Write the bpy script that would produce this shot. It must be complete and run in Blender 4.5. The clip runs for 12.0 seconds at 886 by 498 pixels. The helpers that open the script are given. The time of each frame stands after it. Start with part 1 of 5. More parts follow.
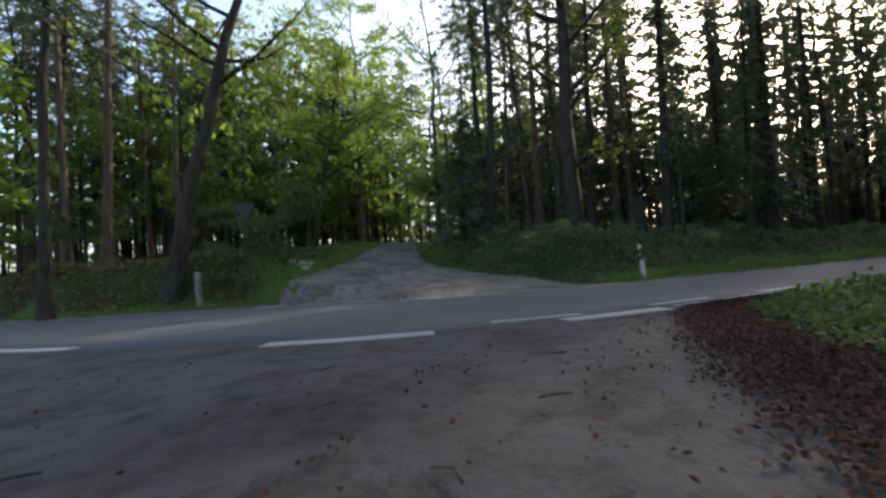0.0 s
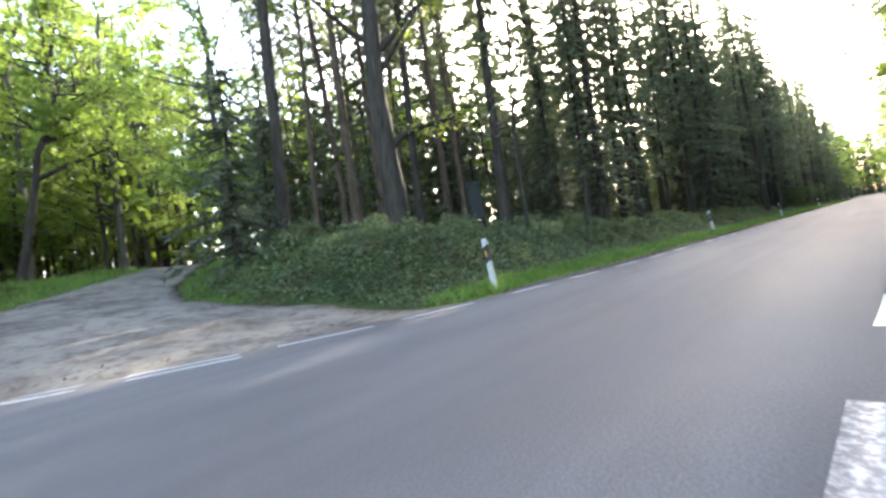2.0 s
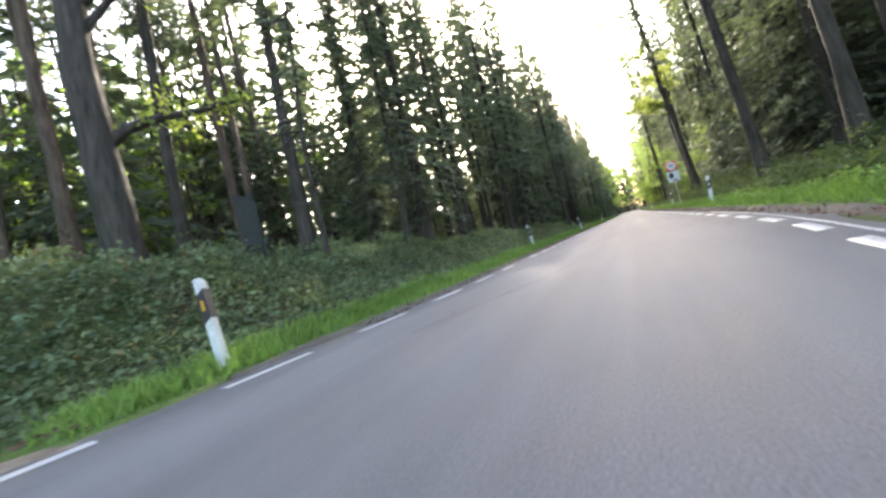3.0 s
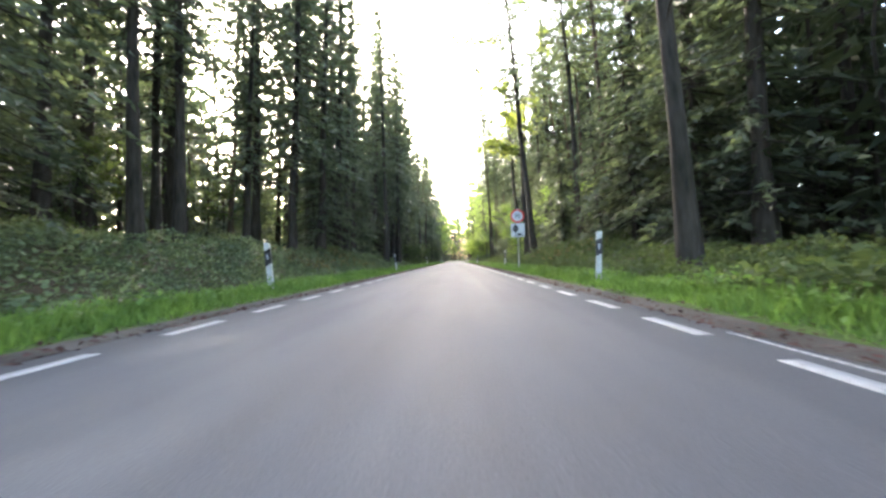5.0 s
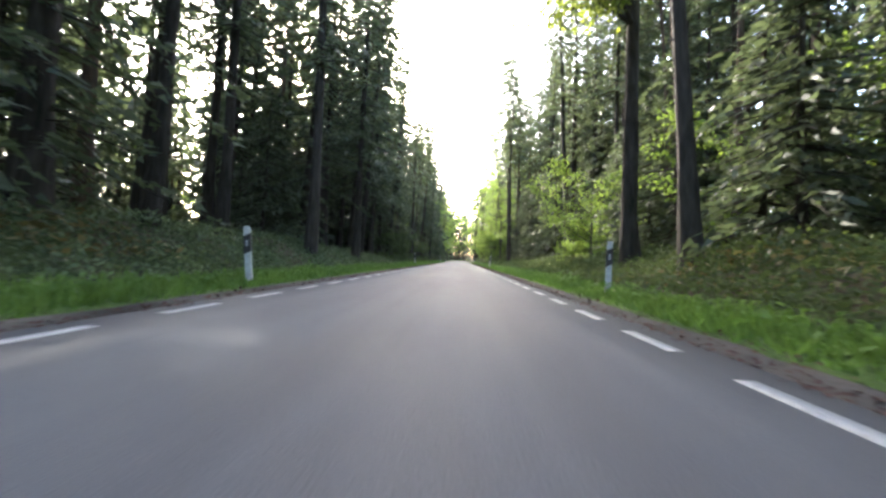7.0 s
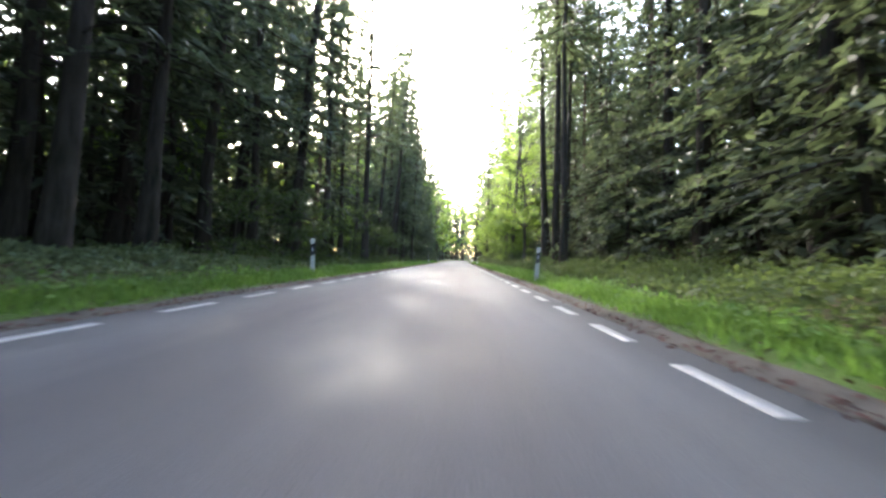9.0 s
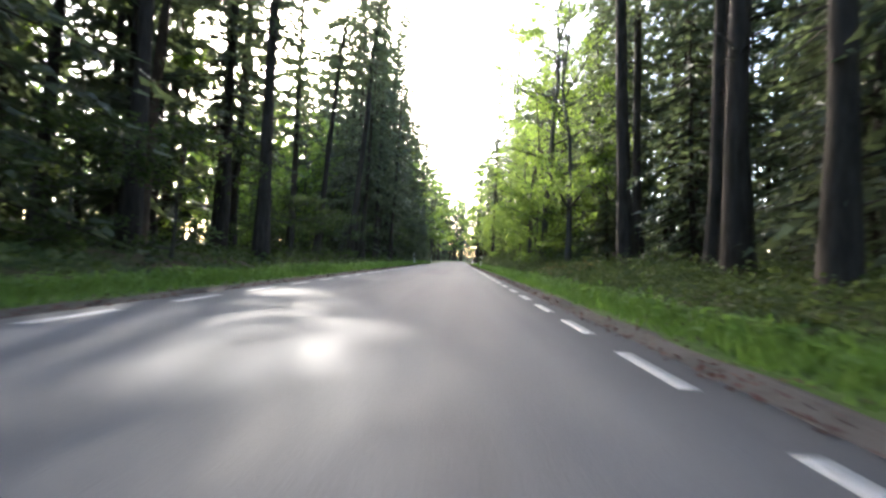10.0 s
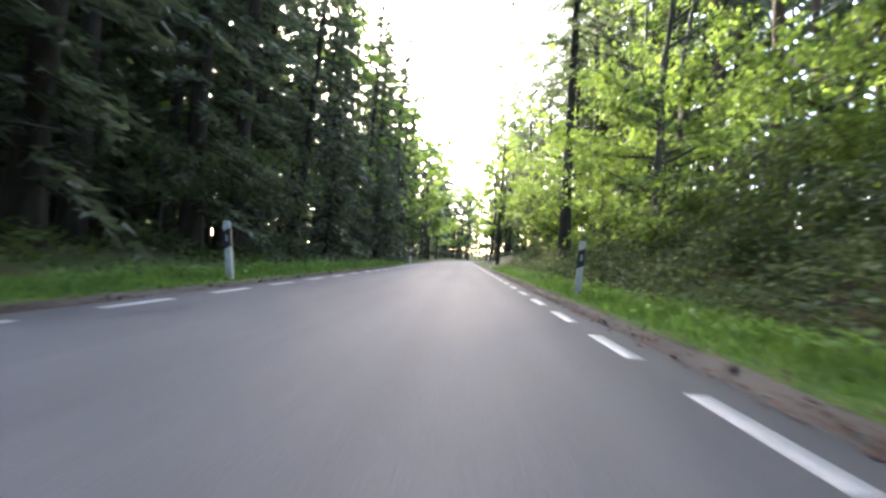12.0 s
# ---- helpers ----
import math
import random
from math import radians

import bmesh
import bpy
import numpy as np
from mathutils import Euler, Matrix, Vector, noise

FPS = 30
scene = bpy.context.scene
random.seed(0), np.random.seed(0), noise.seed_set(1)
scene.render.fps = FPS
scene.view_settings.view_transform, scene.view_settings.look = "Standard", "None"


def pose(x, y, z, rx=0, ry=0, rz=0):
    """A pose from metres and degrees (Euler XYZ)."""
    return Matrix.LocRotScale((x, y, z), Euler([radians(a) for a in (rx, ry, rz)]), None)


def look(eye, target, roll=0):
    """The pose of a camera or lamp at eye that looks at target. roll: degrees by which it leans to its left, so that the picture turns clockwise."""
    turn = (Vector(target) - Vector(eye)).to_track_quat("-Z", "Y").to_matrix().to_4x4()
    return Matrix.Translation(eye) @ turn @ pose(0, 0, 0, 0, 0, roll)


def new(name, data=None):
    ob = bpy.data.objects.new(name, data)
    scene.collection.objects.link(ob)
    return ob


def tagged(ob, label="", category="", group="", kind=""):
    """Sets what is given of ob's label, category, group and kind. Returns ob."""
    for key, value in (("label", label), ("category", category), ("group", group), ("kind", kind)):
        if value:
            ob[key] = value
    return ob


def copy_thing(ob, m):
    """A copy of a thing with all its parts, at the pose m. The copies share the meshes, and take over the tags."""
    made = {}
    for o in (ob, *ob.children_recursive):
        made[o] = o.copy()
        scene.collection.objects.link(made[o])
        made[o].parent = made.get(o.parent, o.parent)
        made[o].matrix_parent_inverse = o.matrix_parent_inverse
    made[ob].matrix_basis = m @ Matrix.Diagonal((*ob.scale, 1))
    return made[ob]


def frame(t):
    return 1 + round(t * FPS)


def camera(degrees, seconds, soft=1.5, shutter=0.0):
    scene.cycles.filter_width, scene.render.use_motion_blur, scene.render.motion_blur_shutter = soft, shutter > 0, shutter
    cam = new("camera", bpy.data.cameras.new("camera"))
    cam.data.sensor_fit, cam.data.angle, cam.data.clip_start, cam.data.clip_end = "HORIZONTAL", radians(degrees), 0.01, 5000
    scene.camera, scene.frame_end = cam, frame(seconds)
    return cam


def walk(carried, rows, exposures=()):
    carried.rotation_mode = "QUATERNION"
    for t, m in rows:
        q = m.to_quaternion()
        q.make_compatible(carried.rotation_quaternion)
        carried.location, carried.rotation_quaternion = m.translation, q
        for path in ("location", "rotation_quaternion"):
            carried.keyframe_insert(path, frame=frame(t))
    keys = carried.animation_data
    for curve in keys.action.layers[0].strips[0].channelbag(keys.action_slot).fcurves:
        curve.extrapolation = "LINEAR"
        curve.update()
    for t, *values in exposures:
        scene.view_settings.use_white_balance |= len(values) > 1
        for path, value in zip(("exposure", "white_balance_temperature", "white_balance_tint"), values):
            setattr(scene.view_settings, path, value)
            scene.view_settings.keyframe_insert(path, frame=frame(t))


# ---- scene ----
cam = camera(92.9, 12.0, 2.7, 0.14)
PATH = [
    (0, pose(5.489, 4.945, 0.592, 93.25, 4.26, 67.82)),
    (0.5, pose(4.462, 5.678, 0.602, 92.86, 4.09, 63.17)),
    (1, pose(3.522, 6.449, 0.609, 92.75, 4.72, 58.68)),
    (1.5, pose(2.598, 7.382, 0.612, 93.00, 6.73, 53.87)),
    (2, pose(1.679, 8.659, 0.598, 92.43, 9.76, 46.66)),
    (2.5, pose(0.977, 10.102, 0.562, 91.45, 13.29, 36.86)),
    (3, pose(0.600, 11.820, 0.535, 91.45, 14.70, 24.93)),
    (3.5, pose(0.530, 13.560, 0.545, 91.35, 12.10, 12.50)),
    (3.7, pose(0.510, 14.330, 0.548, 91.42, 9.40, 8.00)),
    (5.3, pose(0.370, 23.050, 0.571, 91.55, 0.90, 1.60)),
    (5.5, pose(0.338, 24.527, 0.578, 91.45, 0.00, 1.25)),
    (6, pose(0.410, 28.677, 0.575, 91.35, -1.70, 1.15)),
    (6.5, pose(0.463, 33.300, 0.580, 91.30, -2.80, 1.60)),
    (7, pose(0.550, 38.197, 0.582, 91.38, -2.30, 2.40)),
    (7.2, pose(0.560, 40.320, 0.585, 91.38, -2.30, 2.30)),
    (8.9, pose(0.730, 60.220, 0.591, 91.36, -1.85, 2.35)),
    (9, pose(0.745, 61.517, 0.592, 91.34, -1.80, 2.20)),
    (9.5, pose(0.827, 68.247, 0.588, 91.40, -2.20, 1.85)),
    (10, pose(0.895, 75.250, 0.590, 91.38, -2.90, 2.03)),
    (10.5, pose(0.970, 82.600, 0.585, 91.30, -3.40, 2.30)),
    (11, pose(0.974, 90.197, 0.590, 91.14, -3.60, 2.15)),
    (11.5, pose(0.961, 98.027, 0.593, 91.10, -3.80, 2.30)),
    (12, pose(0.939, 106.087, 0.587, 91.13, -3.20, 2.80)),
]
EXPOSURES = [(0, 1.85, 6800, 11), (0.5, 3.08, 6800, 11), (1, 3.85, 6750, 11), (1.5, 3.75, 6750, 11), (2.5, 3.75, 6800, 12), (3, 3.9, 6850, 12), (3.5, 3.8, 6800, 13), (5.5, 4.05, 6500, 11), (6, 3.85, 6450, 11), (7, 3.65, 6350, 11), (9, 3.9, 6250, 11), (9.5, 3.6, 6250, 11), (10, 3.42, 6300, 11), (10.5, 3.45, 6350, 12), (11, 3.85, 6450, 13), (12, 3.95, 6350, 14)]
walk(cam, PATH, EXPOSURES)

# ---- daylight: low sun ahead and to the left, bright hazy sky ----
SUN_AZ, SUN_EL = radians(20.0), radians(25.0)
world = bpy.data.worlds.new("sky")
scene.world = world
world.use_nodes = True
wn = world.node_tree
sky = wn.nodes.new("ShaderNodeTexSky")
sky.sky_type, sky.sun_disc = "NISHITA", False
sky.sun_elevation, sky.sun_rotation = SUN_EL, -SUN_AZ
sky.air_density, sky.dust_density, sky.ozone_density = 1.0, 3.0, 1.0
wn.links.new(sky.outputs[0], wn.nodes["Background"].inputs[0])
wn.nodes["Background"].inputs[1].default_value = 0.15
sun = new("sun", bpy.data.lights.new("sun", "SUN"))
sun.data.energy, sun.data.angle, sun.data.color = 2.1, radians(1.0), (1.0, 0.93, 0.82)
sun.matrix_world = look((0, 0, 60), (math.sin(SUN_AZ) * math.cos(SUN_EL), -math.cos(SUN_AZ) * math.cos(SUN_EL), 60 - math.sin(SUN_EL)))


# ---- materials ----
def material(name, rough=0.8, spec=0.3):
    m = bpy.data.materials.new(name)
    m.use_nodes = True
    b = m.node_tree.nodes["Principled BSDF"]
    b.inputs["Roughness"].default_value = rough
    b.inputs["Specular IOR Level"].default_value = spec
    return m, m.node_tree, b


def node(nt, kind, **values):
    n = nt.nodes.new(kind)
    for k, v in values.items():
        n.inputs[k].default_value = v
    return n


def noise_node(nt, scale, detail=4, rough=0.55, coords="Object", stretch=(1, 1, 1)):
    tc = nt.nodes.new("ShaderNodeTexCoord")
    mp = nt.nodes.new("ShaderNodeMapping")
    mp.inputs["Scale"].default_value = stretch
    n = node(nt, "ShaderNodeTexNoise", Scale=scale, Detail=detail, Roughness=rough)
    nt.links.new(tc.outputs[coords], mp.inputs[0])
    nt.links.new(mp.outputs[0], n.inputs["Vector"])
    return n.outputs["Fac"]


def ramp(nt, fac, stops):
    r = nt.nodes.new("ShaderNodeValToRGB")
    e = r.color_ramp.elements
    while len(e) < len(stops):
        e.new(0.5)
    for el, (p, c) in zip(e, stops):
        el.position, el.color = p, (*c, 1)
    nt.links.new(fac, r.inputs[0])
    return r.outputs[0]


def mixed(nt, fac, a, b, mode="MIX"):
    m = nt.nodes.new("ShaderNodeMix")
    m.data_type, m.blend_type = "RGBA", mode
    for socket, v in ((m.inputs[0], fac), (m.inputs[6], a), (m.inputs[7], b)):
        if isinstance(v, (int, float)):
            socket.default_value = v
        elif isinstance(v, tuple):
            socket.default_value = (*v, 1)
        else:
            nt.links.new(v, socket)
    return m.outputs[2]


def bumped(nt, bsdf, fac, strength, distance):
    b = node(nt, "ShaderNodeBump", Strength=strength, Distance=distance)
    nt.links.new(fac, b.inputs["Height"])
    nt.links.new(b.outputs[0], bsdf.inputs["Normal"])


def mat_asphalt():
    m, nt, b = material("asphalt", 0.8, 0.2)
    grain = noise_node(nt, 90, 3, 0.7)
    patch = noise_node(nt, 0.35, 5, 0.6, stretch=(1, 0.25, 1))
    stain = noise_node(nt, 1.6, 6, 0.65, stretch=(1, 0.3, 1))
    c = ramp(nt, grain, [(0.25, (0.056, 0.057, 0.061)), (0.75, (0.128, 0.129, 0.133))])
    c = mixed(nt, 0.75, c, ramp(nt, patch, [(0.3, (0.62, 0.62, 0.65)), (0.7, (1.15, 1.13, 1.1))]), "MULTIPLY")
    c = mixed(nt, 0.5, c, ramp(nt, stain, [(0.35, (0.7, 0.69, 0.68)), (0.6, (1.05, 1.05, 1.05))]), "MULTIPLY")
    lanes = noise_node(nt, 1.3, 4, 0.55, stretch=(1, 0.018, 1))
    c = mixed(nt, 0.7, c, ramp(nt, lanes, [(0.32, (0.74, 0.74, 0.76)), (0.55, (1.02, 1.02, 1.02)), (0.72, (1.22, 1.2, 1.17))]), "MULTIPLY")
    geo = nt.nodes.new("ShaderNodeNewGeometry")
    far = nt.nodes.new("ShaderNodeVectorMath")
    far.operation = "DISTANCE"
    far.inputs[1].default_value = (1.9, 6.8, 0)
    nt.links.new(geo.outputs["Position"], far.inputs[0])
    fall = node(nt, "ShaderNodeMapRange")
    for k, v in ((1, 0.6), (2, 3.4), (3, 0.55), (4, -0.35)):
        fall.inputs[k].default_value = v
    nt.links.new(far.outputs["Value"], fall.inputs[0])
    sand = nt.nodes.new("ShaderNodeMath")
    nt.links.new(fall.outputs[0], sand.inputs[0])
    nt.links.new(noise_node(nt, 2.6, 7, 0.7), sand.inputs[1])
    c = mixed(nt, ramp(nt, sand.outputs[0], [(0.5, (0, 0, 0)), (0.85, (1, 1, 1))]), c, (0.094, 0.09, 0.086))
    nt.links.new(c, b.inputs[0])
    nt.links.new(ramp(nt, stain, [(0.3, (0.68, 0.68, 0.68)), (0.8, (0.88, 0.88, 0.88))]), b.inputs["Roughness"])
    bumped(nt, b, grain, 0.5, 0.006)
    return m


def mat_paint():
    m, nt, b = material("road_paint", 0.6, 0.3)
    wear = noise_node(nt, 26, 6, 0.75)
    c = ramp(nt, wear, [(0.32, (0.12, 0.12, 0.12)), (0.47, (0.26, 0.26, 0.26)), (0.8, (0.31, 0.31, 0.305))])
    nt.links.new(c, b.inputs[0])
    bumped(nt, b, wear, 0.3, 0.004)
    return m


def mat_worn_paint():
    m, nt, b = material("worn_paint_and_highlight", 0.65, 0.3)
    wear = noise_node(nt, 30, 6, 0.8)
    c = ramp(nt, wear, [(0.46, (0.13, 0.13, 0.135)), (0.58, (0.36, 0.36, 0.355))])
    nt.links.new(c, b.inputs[0])
    return m


def mat_ground():
    m, nt, b = material("forest_floor", 0.95, 0.1)
    big, fine, tiny = noise_node(nt, 0.5, 5), noise_node(nt, 6, 6, 0.7), noise_node(nt, 34, 4, 0.7)
    litter = ramp(nt, fine, [(0.25, (0.022, 0.016, 0.011)), (0.5, (0.06, 0.042, 0.026)), (0.75, (0.11, 0.077, 0.047))])
    moss = ramp(nt, fine, [(0.3, (0.018, 0.028, 0.01)), (0.7, (0.06, 0.085, 0.025))])
    grass = ramp(nt, tiny, [(0.3, (0.025, 0.045, 0.01)), (0.7, (0.085, 0.13, 0.03))])
    c = mixed(nt, ramp(nt, big, [(0.38, (0, 0, 0)), (0.54, (1, 1, 1))]), litter, moss)
    at = nt.nodes.new("ShaderNodeAttribute")
    at.attribute_name = "grass"
    mul = nt.nodes.new("ShaderNodeMath")
    mul.operation = "MULTIPLY_ADD"
    nt.links.new(fine, mul.inputs[0])
    mul.inputs[1].default_value = 0.9
    sub = nt.nodes.new("ShaderNodeMath")
    sub.operation = "SUBTRACT"
    nt.links.new(at.outputs["Fac"], sub.inputs[0])
    sub.inputs[1].default_value = 0.45
    nt.links.new(sub.outputs[0], mul.inputs[2])
    c = mixed(nt, ramp(nt, mul.outputs[0], [(0.3, (0, 0, 0)), (0.55, (1, 1, 1))]), c, grass)
    nt.links.new(c, b.inputs[0])
    bumped(nt, b, fine, 0.8, 0.08)
    return m


def mat_dirt(name, dark, light, damp, blots=0.75):
    m, nt, b = material(name, 0.9, 0.15)
    big, fine, tiny = noise_node(nt, 0.7, 6, 0.6), noise_node(nt, 5, 6, 0.7), noise_node(nt, 60, 3, 0.7)
    c = ramp(nt, big, [(0.3, dark), (0.52, light), (0.75, tuple(v * 1.15 for v in light))])
    c = mixed(nt, 0.8, c, ramp(nt, fine, [(0.33, damp), (0.5, (1, 1, 1))]), "MULTIPLY")
    c = mixed(nt, blots, c, ramp(nt, noise_node(nt, 1.7, 7, 0.68), [(0.4, (0.42, 0.39, 0.37)), (0.5, (1, 1, 1))]), "MULTIPLY")
    c = mixed(nt, 0.5, c, ramp(nt, tiny, [(0.3, (0.6, 0.6, 0.6)), (0.7, (1.2, 1.2, 1.2))]), "MULTIPLY")
    nt.links.new(c, b.inputs[0])
    bumped(nt, b, fine, 0.7, 0.03)
    return m


def mat_bark(name, dark, light, scale=7.0):
    m, nt, b = material(name, 0.9, 0.15)
    ridges = noise_node(nt, scale, 6, 0.65, stretch=(1, 1, 0.18))
    blot = noise_node(nt, 0.8, 4)
    c = ramp(nt, ridges, [(0.3, dark), (0.7, light)])
    c = mixed(nt, 0.55, c, ramp(nt, blot, [(0.35, (0.6, 0.66, 0.5)), (0.65, (1.15, 1.1, 1.1))]), "MULTIPLY")
    nt.links.new(c, b.inputs[0])
    bumped(nt, b, ridges, 0.9, 0.05)
    return m


def mat_leaf(name, dark, light, through_light, share, rough=0.55, spec=0.3):
    """Thin leaf: reflects a little, lets light through from behind."""
    m, nt, b = material(name, rough, spec)
    geo = nt.nodes.new("ShaderNodeNewGeometry")
    info = nt.nodes.new("ShaderNodeObjectInfo")
    add = nt.nodes.new("ShaderNodeMath")
    add.operation = "MULTIPLY_ADD"
    nt.links.new(info.outputs["Random"], add.inputs[0])
    add.inputs[1].default_value = 0.35
    nt.links.new(geo.outputs["Random Per Island"], add.inputs[2])
    c = ramp(nt, add.outputs[0], [(0.0, dark), (0.75, light), (1.2, tuple(v * 1.2 for v in light))])
    c = mixed(nt, 0.85, c, ramp(nt, noise_node(nt, 0.75, 3, 0.6), [(0.34, (0.55, 0.6, 0.6)), (0.5, (1, 1, 1)), (0.68, (1.45, 1.3, 1.0))]), "MULTIPLY")
    nt.links.new(c, b.inputs[0])
    tr = nt.nodes.new("ShaderNodeBsdfTranslucent")
    nt.links.new(mixed(nt, 0.8, c, through_light), tr.inputs[0])
    mx = nt.nodes.new("ShaderNodeMixShader")
    mx.inputs[0].default_value = share
    out = nt.nodes["Material Output"]
    nt.links.new(b.outputs[0], mx.inputs[1])
    nt.links.new(tr.outputs[0], mx.inputs[2])
    nt.links.new(mx.outputs[0], out.inputs[0])
    return m


def mat_plain(name, colour, rough=0.5, dirt=0.25, metal=0.0):
    m, nt, b = material(name, rough, 0.4)
    b.inputs["Metallic"].default_value = metal
    n = noise_node(nt, 9, 5, 0.7)
    c = mixed(nt, dirt, colour, ramp(nt, n, [(0.35, (0.35, 0.36, 0.3)), (0.65, (1, 1, 1))]), "MULTIPLY")
    nt.links.new(c, b.inputs[0])
    return m


ASPHALT, PAINT, WORN_AND_HIGHLIGHT = mat_asphalt(), mat_paint(), mat_worn_paint()
GROUND = mat_ground()
DIRT = mat_dirt("packed_dirt", (0.04, 0.038, 0.037), (0.066, 0.063, 0.062), (0.5, 0.47, 0.45), 0.6)
GRAVEL = mat_dirt("pale_gravel", (0.075, 0.064, 0.054), (0.165, 0.148, 0.126), (0.36, 0.32, 0.28), 0.62)
GRIT = mat_dirt("grey_grit", (0.036, 0.032, 0.028), (0.072, 0.064, 0.056), (0.75, 0.7, 0.67), 0.25)
BARK = mat_bark("dark_bark", (0.02, 0.017, 0.014), (0.07, 0.058, 0.048))
PINE_BARK = mat_bark("reddish_bark", (0.035, 0.025, 0.02), (0.14, 0.1, 0.075))
BEECH_BARK = mat_bark("grey_bark", (0.035, 0.034, 0.03), (0.12, 0.115, 0.1), 4.0)
NEEDLE = mat_leaf("spruce_needles", (0.03, 0.038, 0.026), (0.064, 0.078, 0.049), (0.115, 0.15, 0.06), 0.38)
LEAF = mat_leaf("beech_leaves", (0.045, 0.08, 0.02), (0.11, 0.165, 0.045), (0.28, 0.4, 0.06), 0.5)
OAK_LEAF = mat_leaf("oak_leaves", (0.035, 0.065, 0.015), (0.11, 0.15, 0.035), (0.3, 0.36, 0.05), 0.48)
BRAMBLE = mat_leaf("bramble_leaves", (0.036, 0.054, 0.03), (0.115, 0.148, 0.08), (0.15, 0.19, 0.06), 0.3, 0.65, 0.15)
SHRUB = mat_leaf("shrub_leaves", (0.019, 0.031, 0.013), (0.05, 0.07, 0.028), (0.13, 0.18, 0.045), 0.32, 0.7, 0.12)
GRASS = mat_leaf("grass_blades", (0.045, 0.085, 0.02), (0.105, 0.172, 0.045), (0.17, 0.31, 0.05), 0.4, 0.65, 0.15)
DRY = mat_leaf("dry_leaves", (0.02, 0.011, 0.009), (0.068, 0.037, 0.031), (0.09, 0.05, 0.04), 0.12, 0.9, 0.05)
BRACKEN = mat_leaf("browned_bracken", (0.05, 0.04, 0.015), (0.15, 0.12, 0.05), (0.2, 0.17, 0.05), 0.3)
WHITE = mat_plain("white_plastic", (0.45, 0.46, 0.44), 0.5, 0.55)
BLACK = mat_plain("black_plastic", (0.015, 0.015, 0.016), 0.5, 0.1)
AMBER = mat_plain("amber_reflector", (0.5, 0.27, 0.03), 0.2, 0.1)
GLASSY = mat_plain("white_reflector", (0.3, 0.31, 0.33), 0.15, 0.05)
STEEL = mat_plain("galvanised_steel", (0.38, 0.39, 0.4), 0.45, 0.35, 0.7)
SIGN_BACK = mat_plain("grey_sign_back", (0.035, 0.036, 0.038), 0.6, 0.4)
SIGN_RED = mat_plain("sign_red", (0.55, 0.02, 0.025), 0.35, 0.12)
SIGN_WHITE = mat_plain("sign_white", (0.5, 0.51, 0.52), 0.4, 0.2)
SIGN_YELLOW = mat_plain("sign_yellow", (0.85, 0.42, 0.02), 0.35, 0.1)
OLD_WOOD = mat_bark("weathered_wood", (0.1, 0.09, 0.075), (0.3, 0.28, 0.25), 14.0)
GREY_GREEN = mat_plain("grey_green_board", (0.018, 0.021, 0.017), 0.85, 0.6)
TAR = mat_plain("tar", (0.022, 0.022, 0.024), 0.7, 0.3)
STONE = mat_plain("pale_stone", (0.4, 0.39, 0.37), 0.85, 0.5)

# ---- plan: road, forest track, driveway, height of the land ----
ROAD_LINE = [(170, 392), (62, 297), (24, 250), (6, 212), (0.8, 187), (0, 160), (0, 20), (-0.08, 17.3), (-0.28, 15.2), (-0.46, 13), (-0.7, 11.2), (-1.1, 9.1), (-2.05, 6.7), (-4.35, 3.9), (-7, 1.1), (-10, -2), (-16, -9), (-32, -28), (-90, -100)]
TRACK_LINE = [(-2.4, 8.4), (-6, 8.3), (-10, 8.8), (-13.5, 10.0), (-18.5, 11.7), (-24.5, 14.2), (-30.5, 17.3), (-42, 25), (-70, 48)]
TRACK_HALF = [4.8, 4.1, 2.3, 1.6, 1.4, 1.4, 1.4, 1.4, 1.4]
DRIVE_LINE = [(-0.9, 5.9), (1.5, 5.5), (5.8, 4.4), (11.3, 2), (21, -4), (45, -20)]
DRIVE_HALF = [4.4, 3.9, 2.8, 2.5, 2.5, 2.5]
LINE = 2.08


def fine_line(points, widths=None, step=0.4):
    """A polyline rounded off (Catmull-Rom) and cut into short steps; with widths carried along."""
    p = np.array(points, float)
    w = np.zeros(len(p)) if widths is None else np.array(widths, float)
    out, ow = [], []
    for i in range(len(p) - 1):
        a, b, c, d = p[max(i - 1, 0)], p[i], p[i + 1], p[min(i + 2, len(p) - 1)]
        n = 1 if np.linalg.norm(c - b) > 50 else max(2, min(16, int(np.linalg.norm(c - b) / step)))
        k = np.linalg.norm(c - b)
        m1 = (c - a) / max(np.linalg.norm(c - a), 1e-6) * k
        m2 = (d - b) / max(np.linalg.norm(d - b), 1e-6) * k
        for s in np.arange(n) / n:
            h = (2 * s**3 - 3 * s**2 + 1, s**3 - 2 * s**2 + s, -2 * s**3 + 3 * s**2, s**3 - s**2)
            out.append(h[0] * b + h[1] * m1 + h[2] * c + h[3] * m2)
            ow.append(w[i] + (w[i + 1] - w[i]) * s)
    out.append(p[-1]), ow.append(w[-1])
    return np.array(out), np.array(ow)


ROAD_F, _ = fine_line(ROAD_LINE)
TRACK_F, TRACK_W = fine_line(TRACK_LINE, TRACK_HALF)
DRIVE_F, DRIVE_W = fine_line(DRIVE_LINE, DRIVE_HALF)


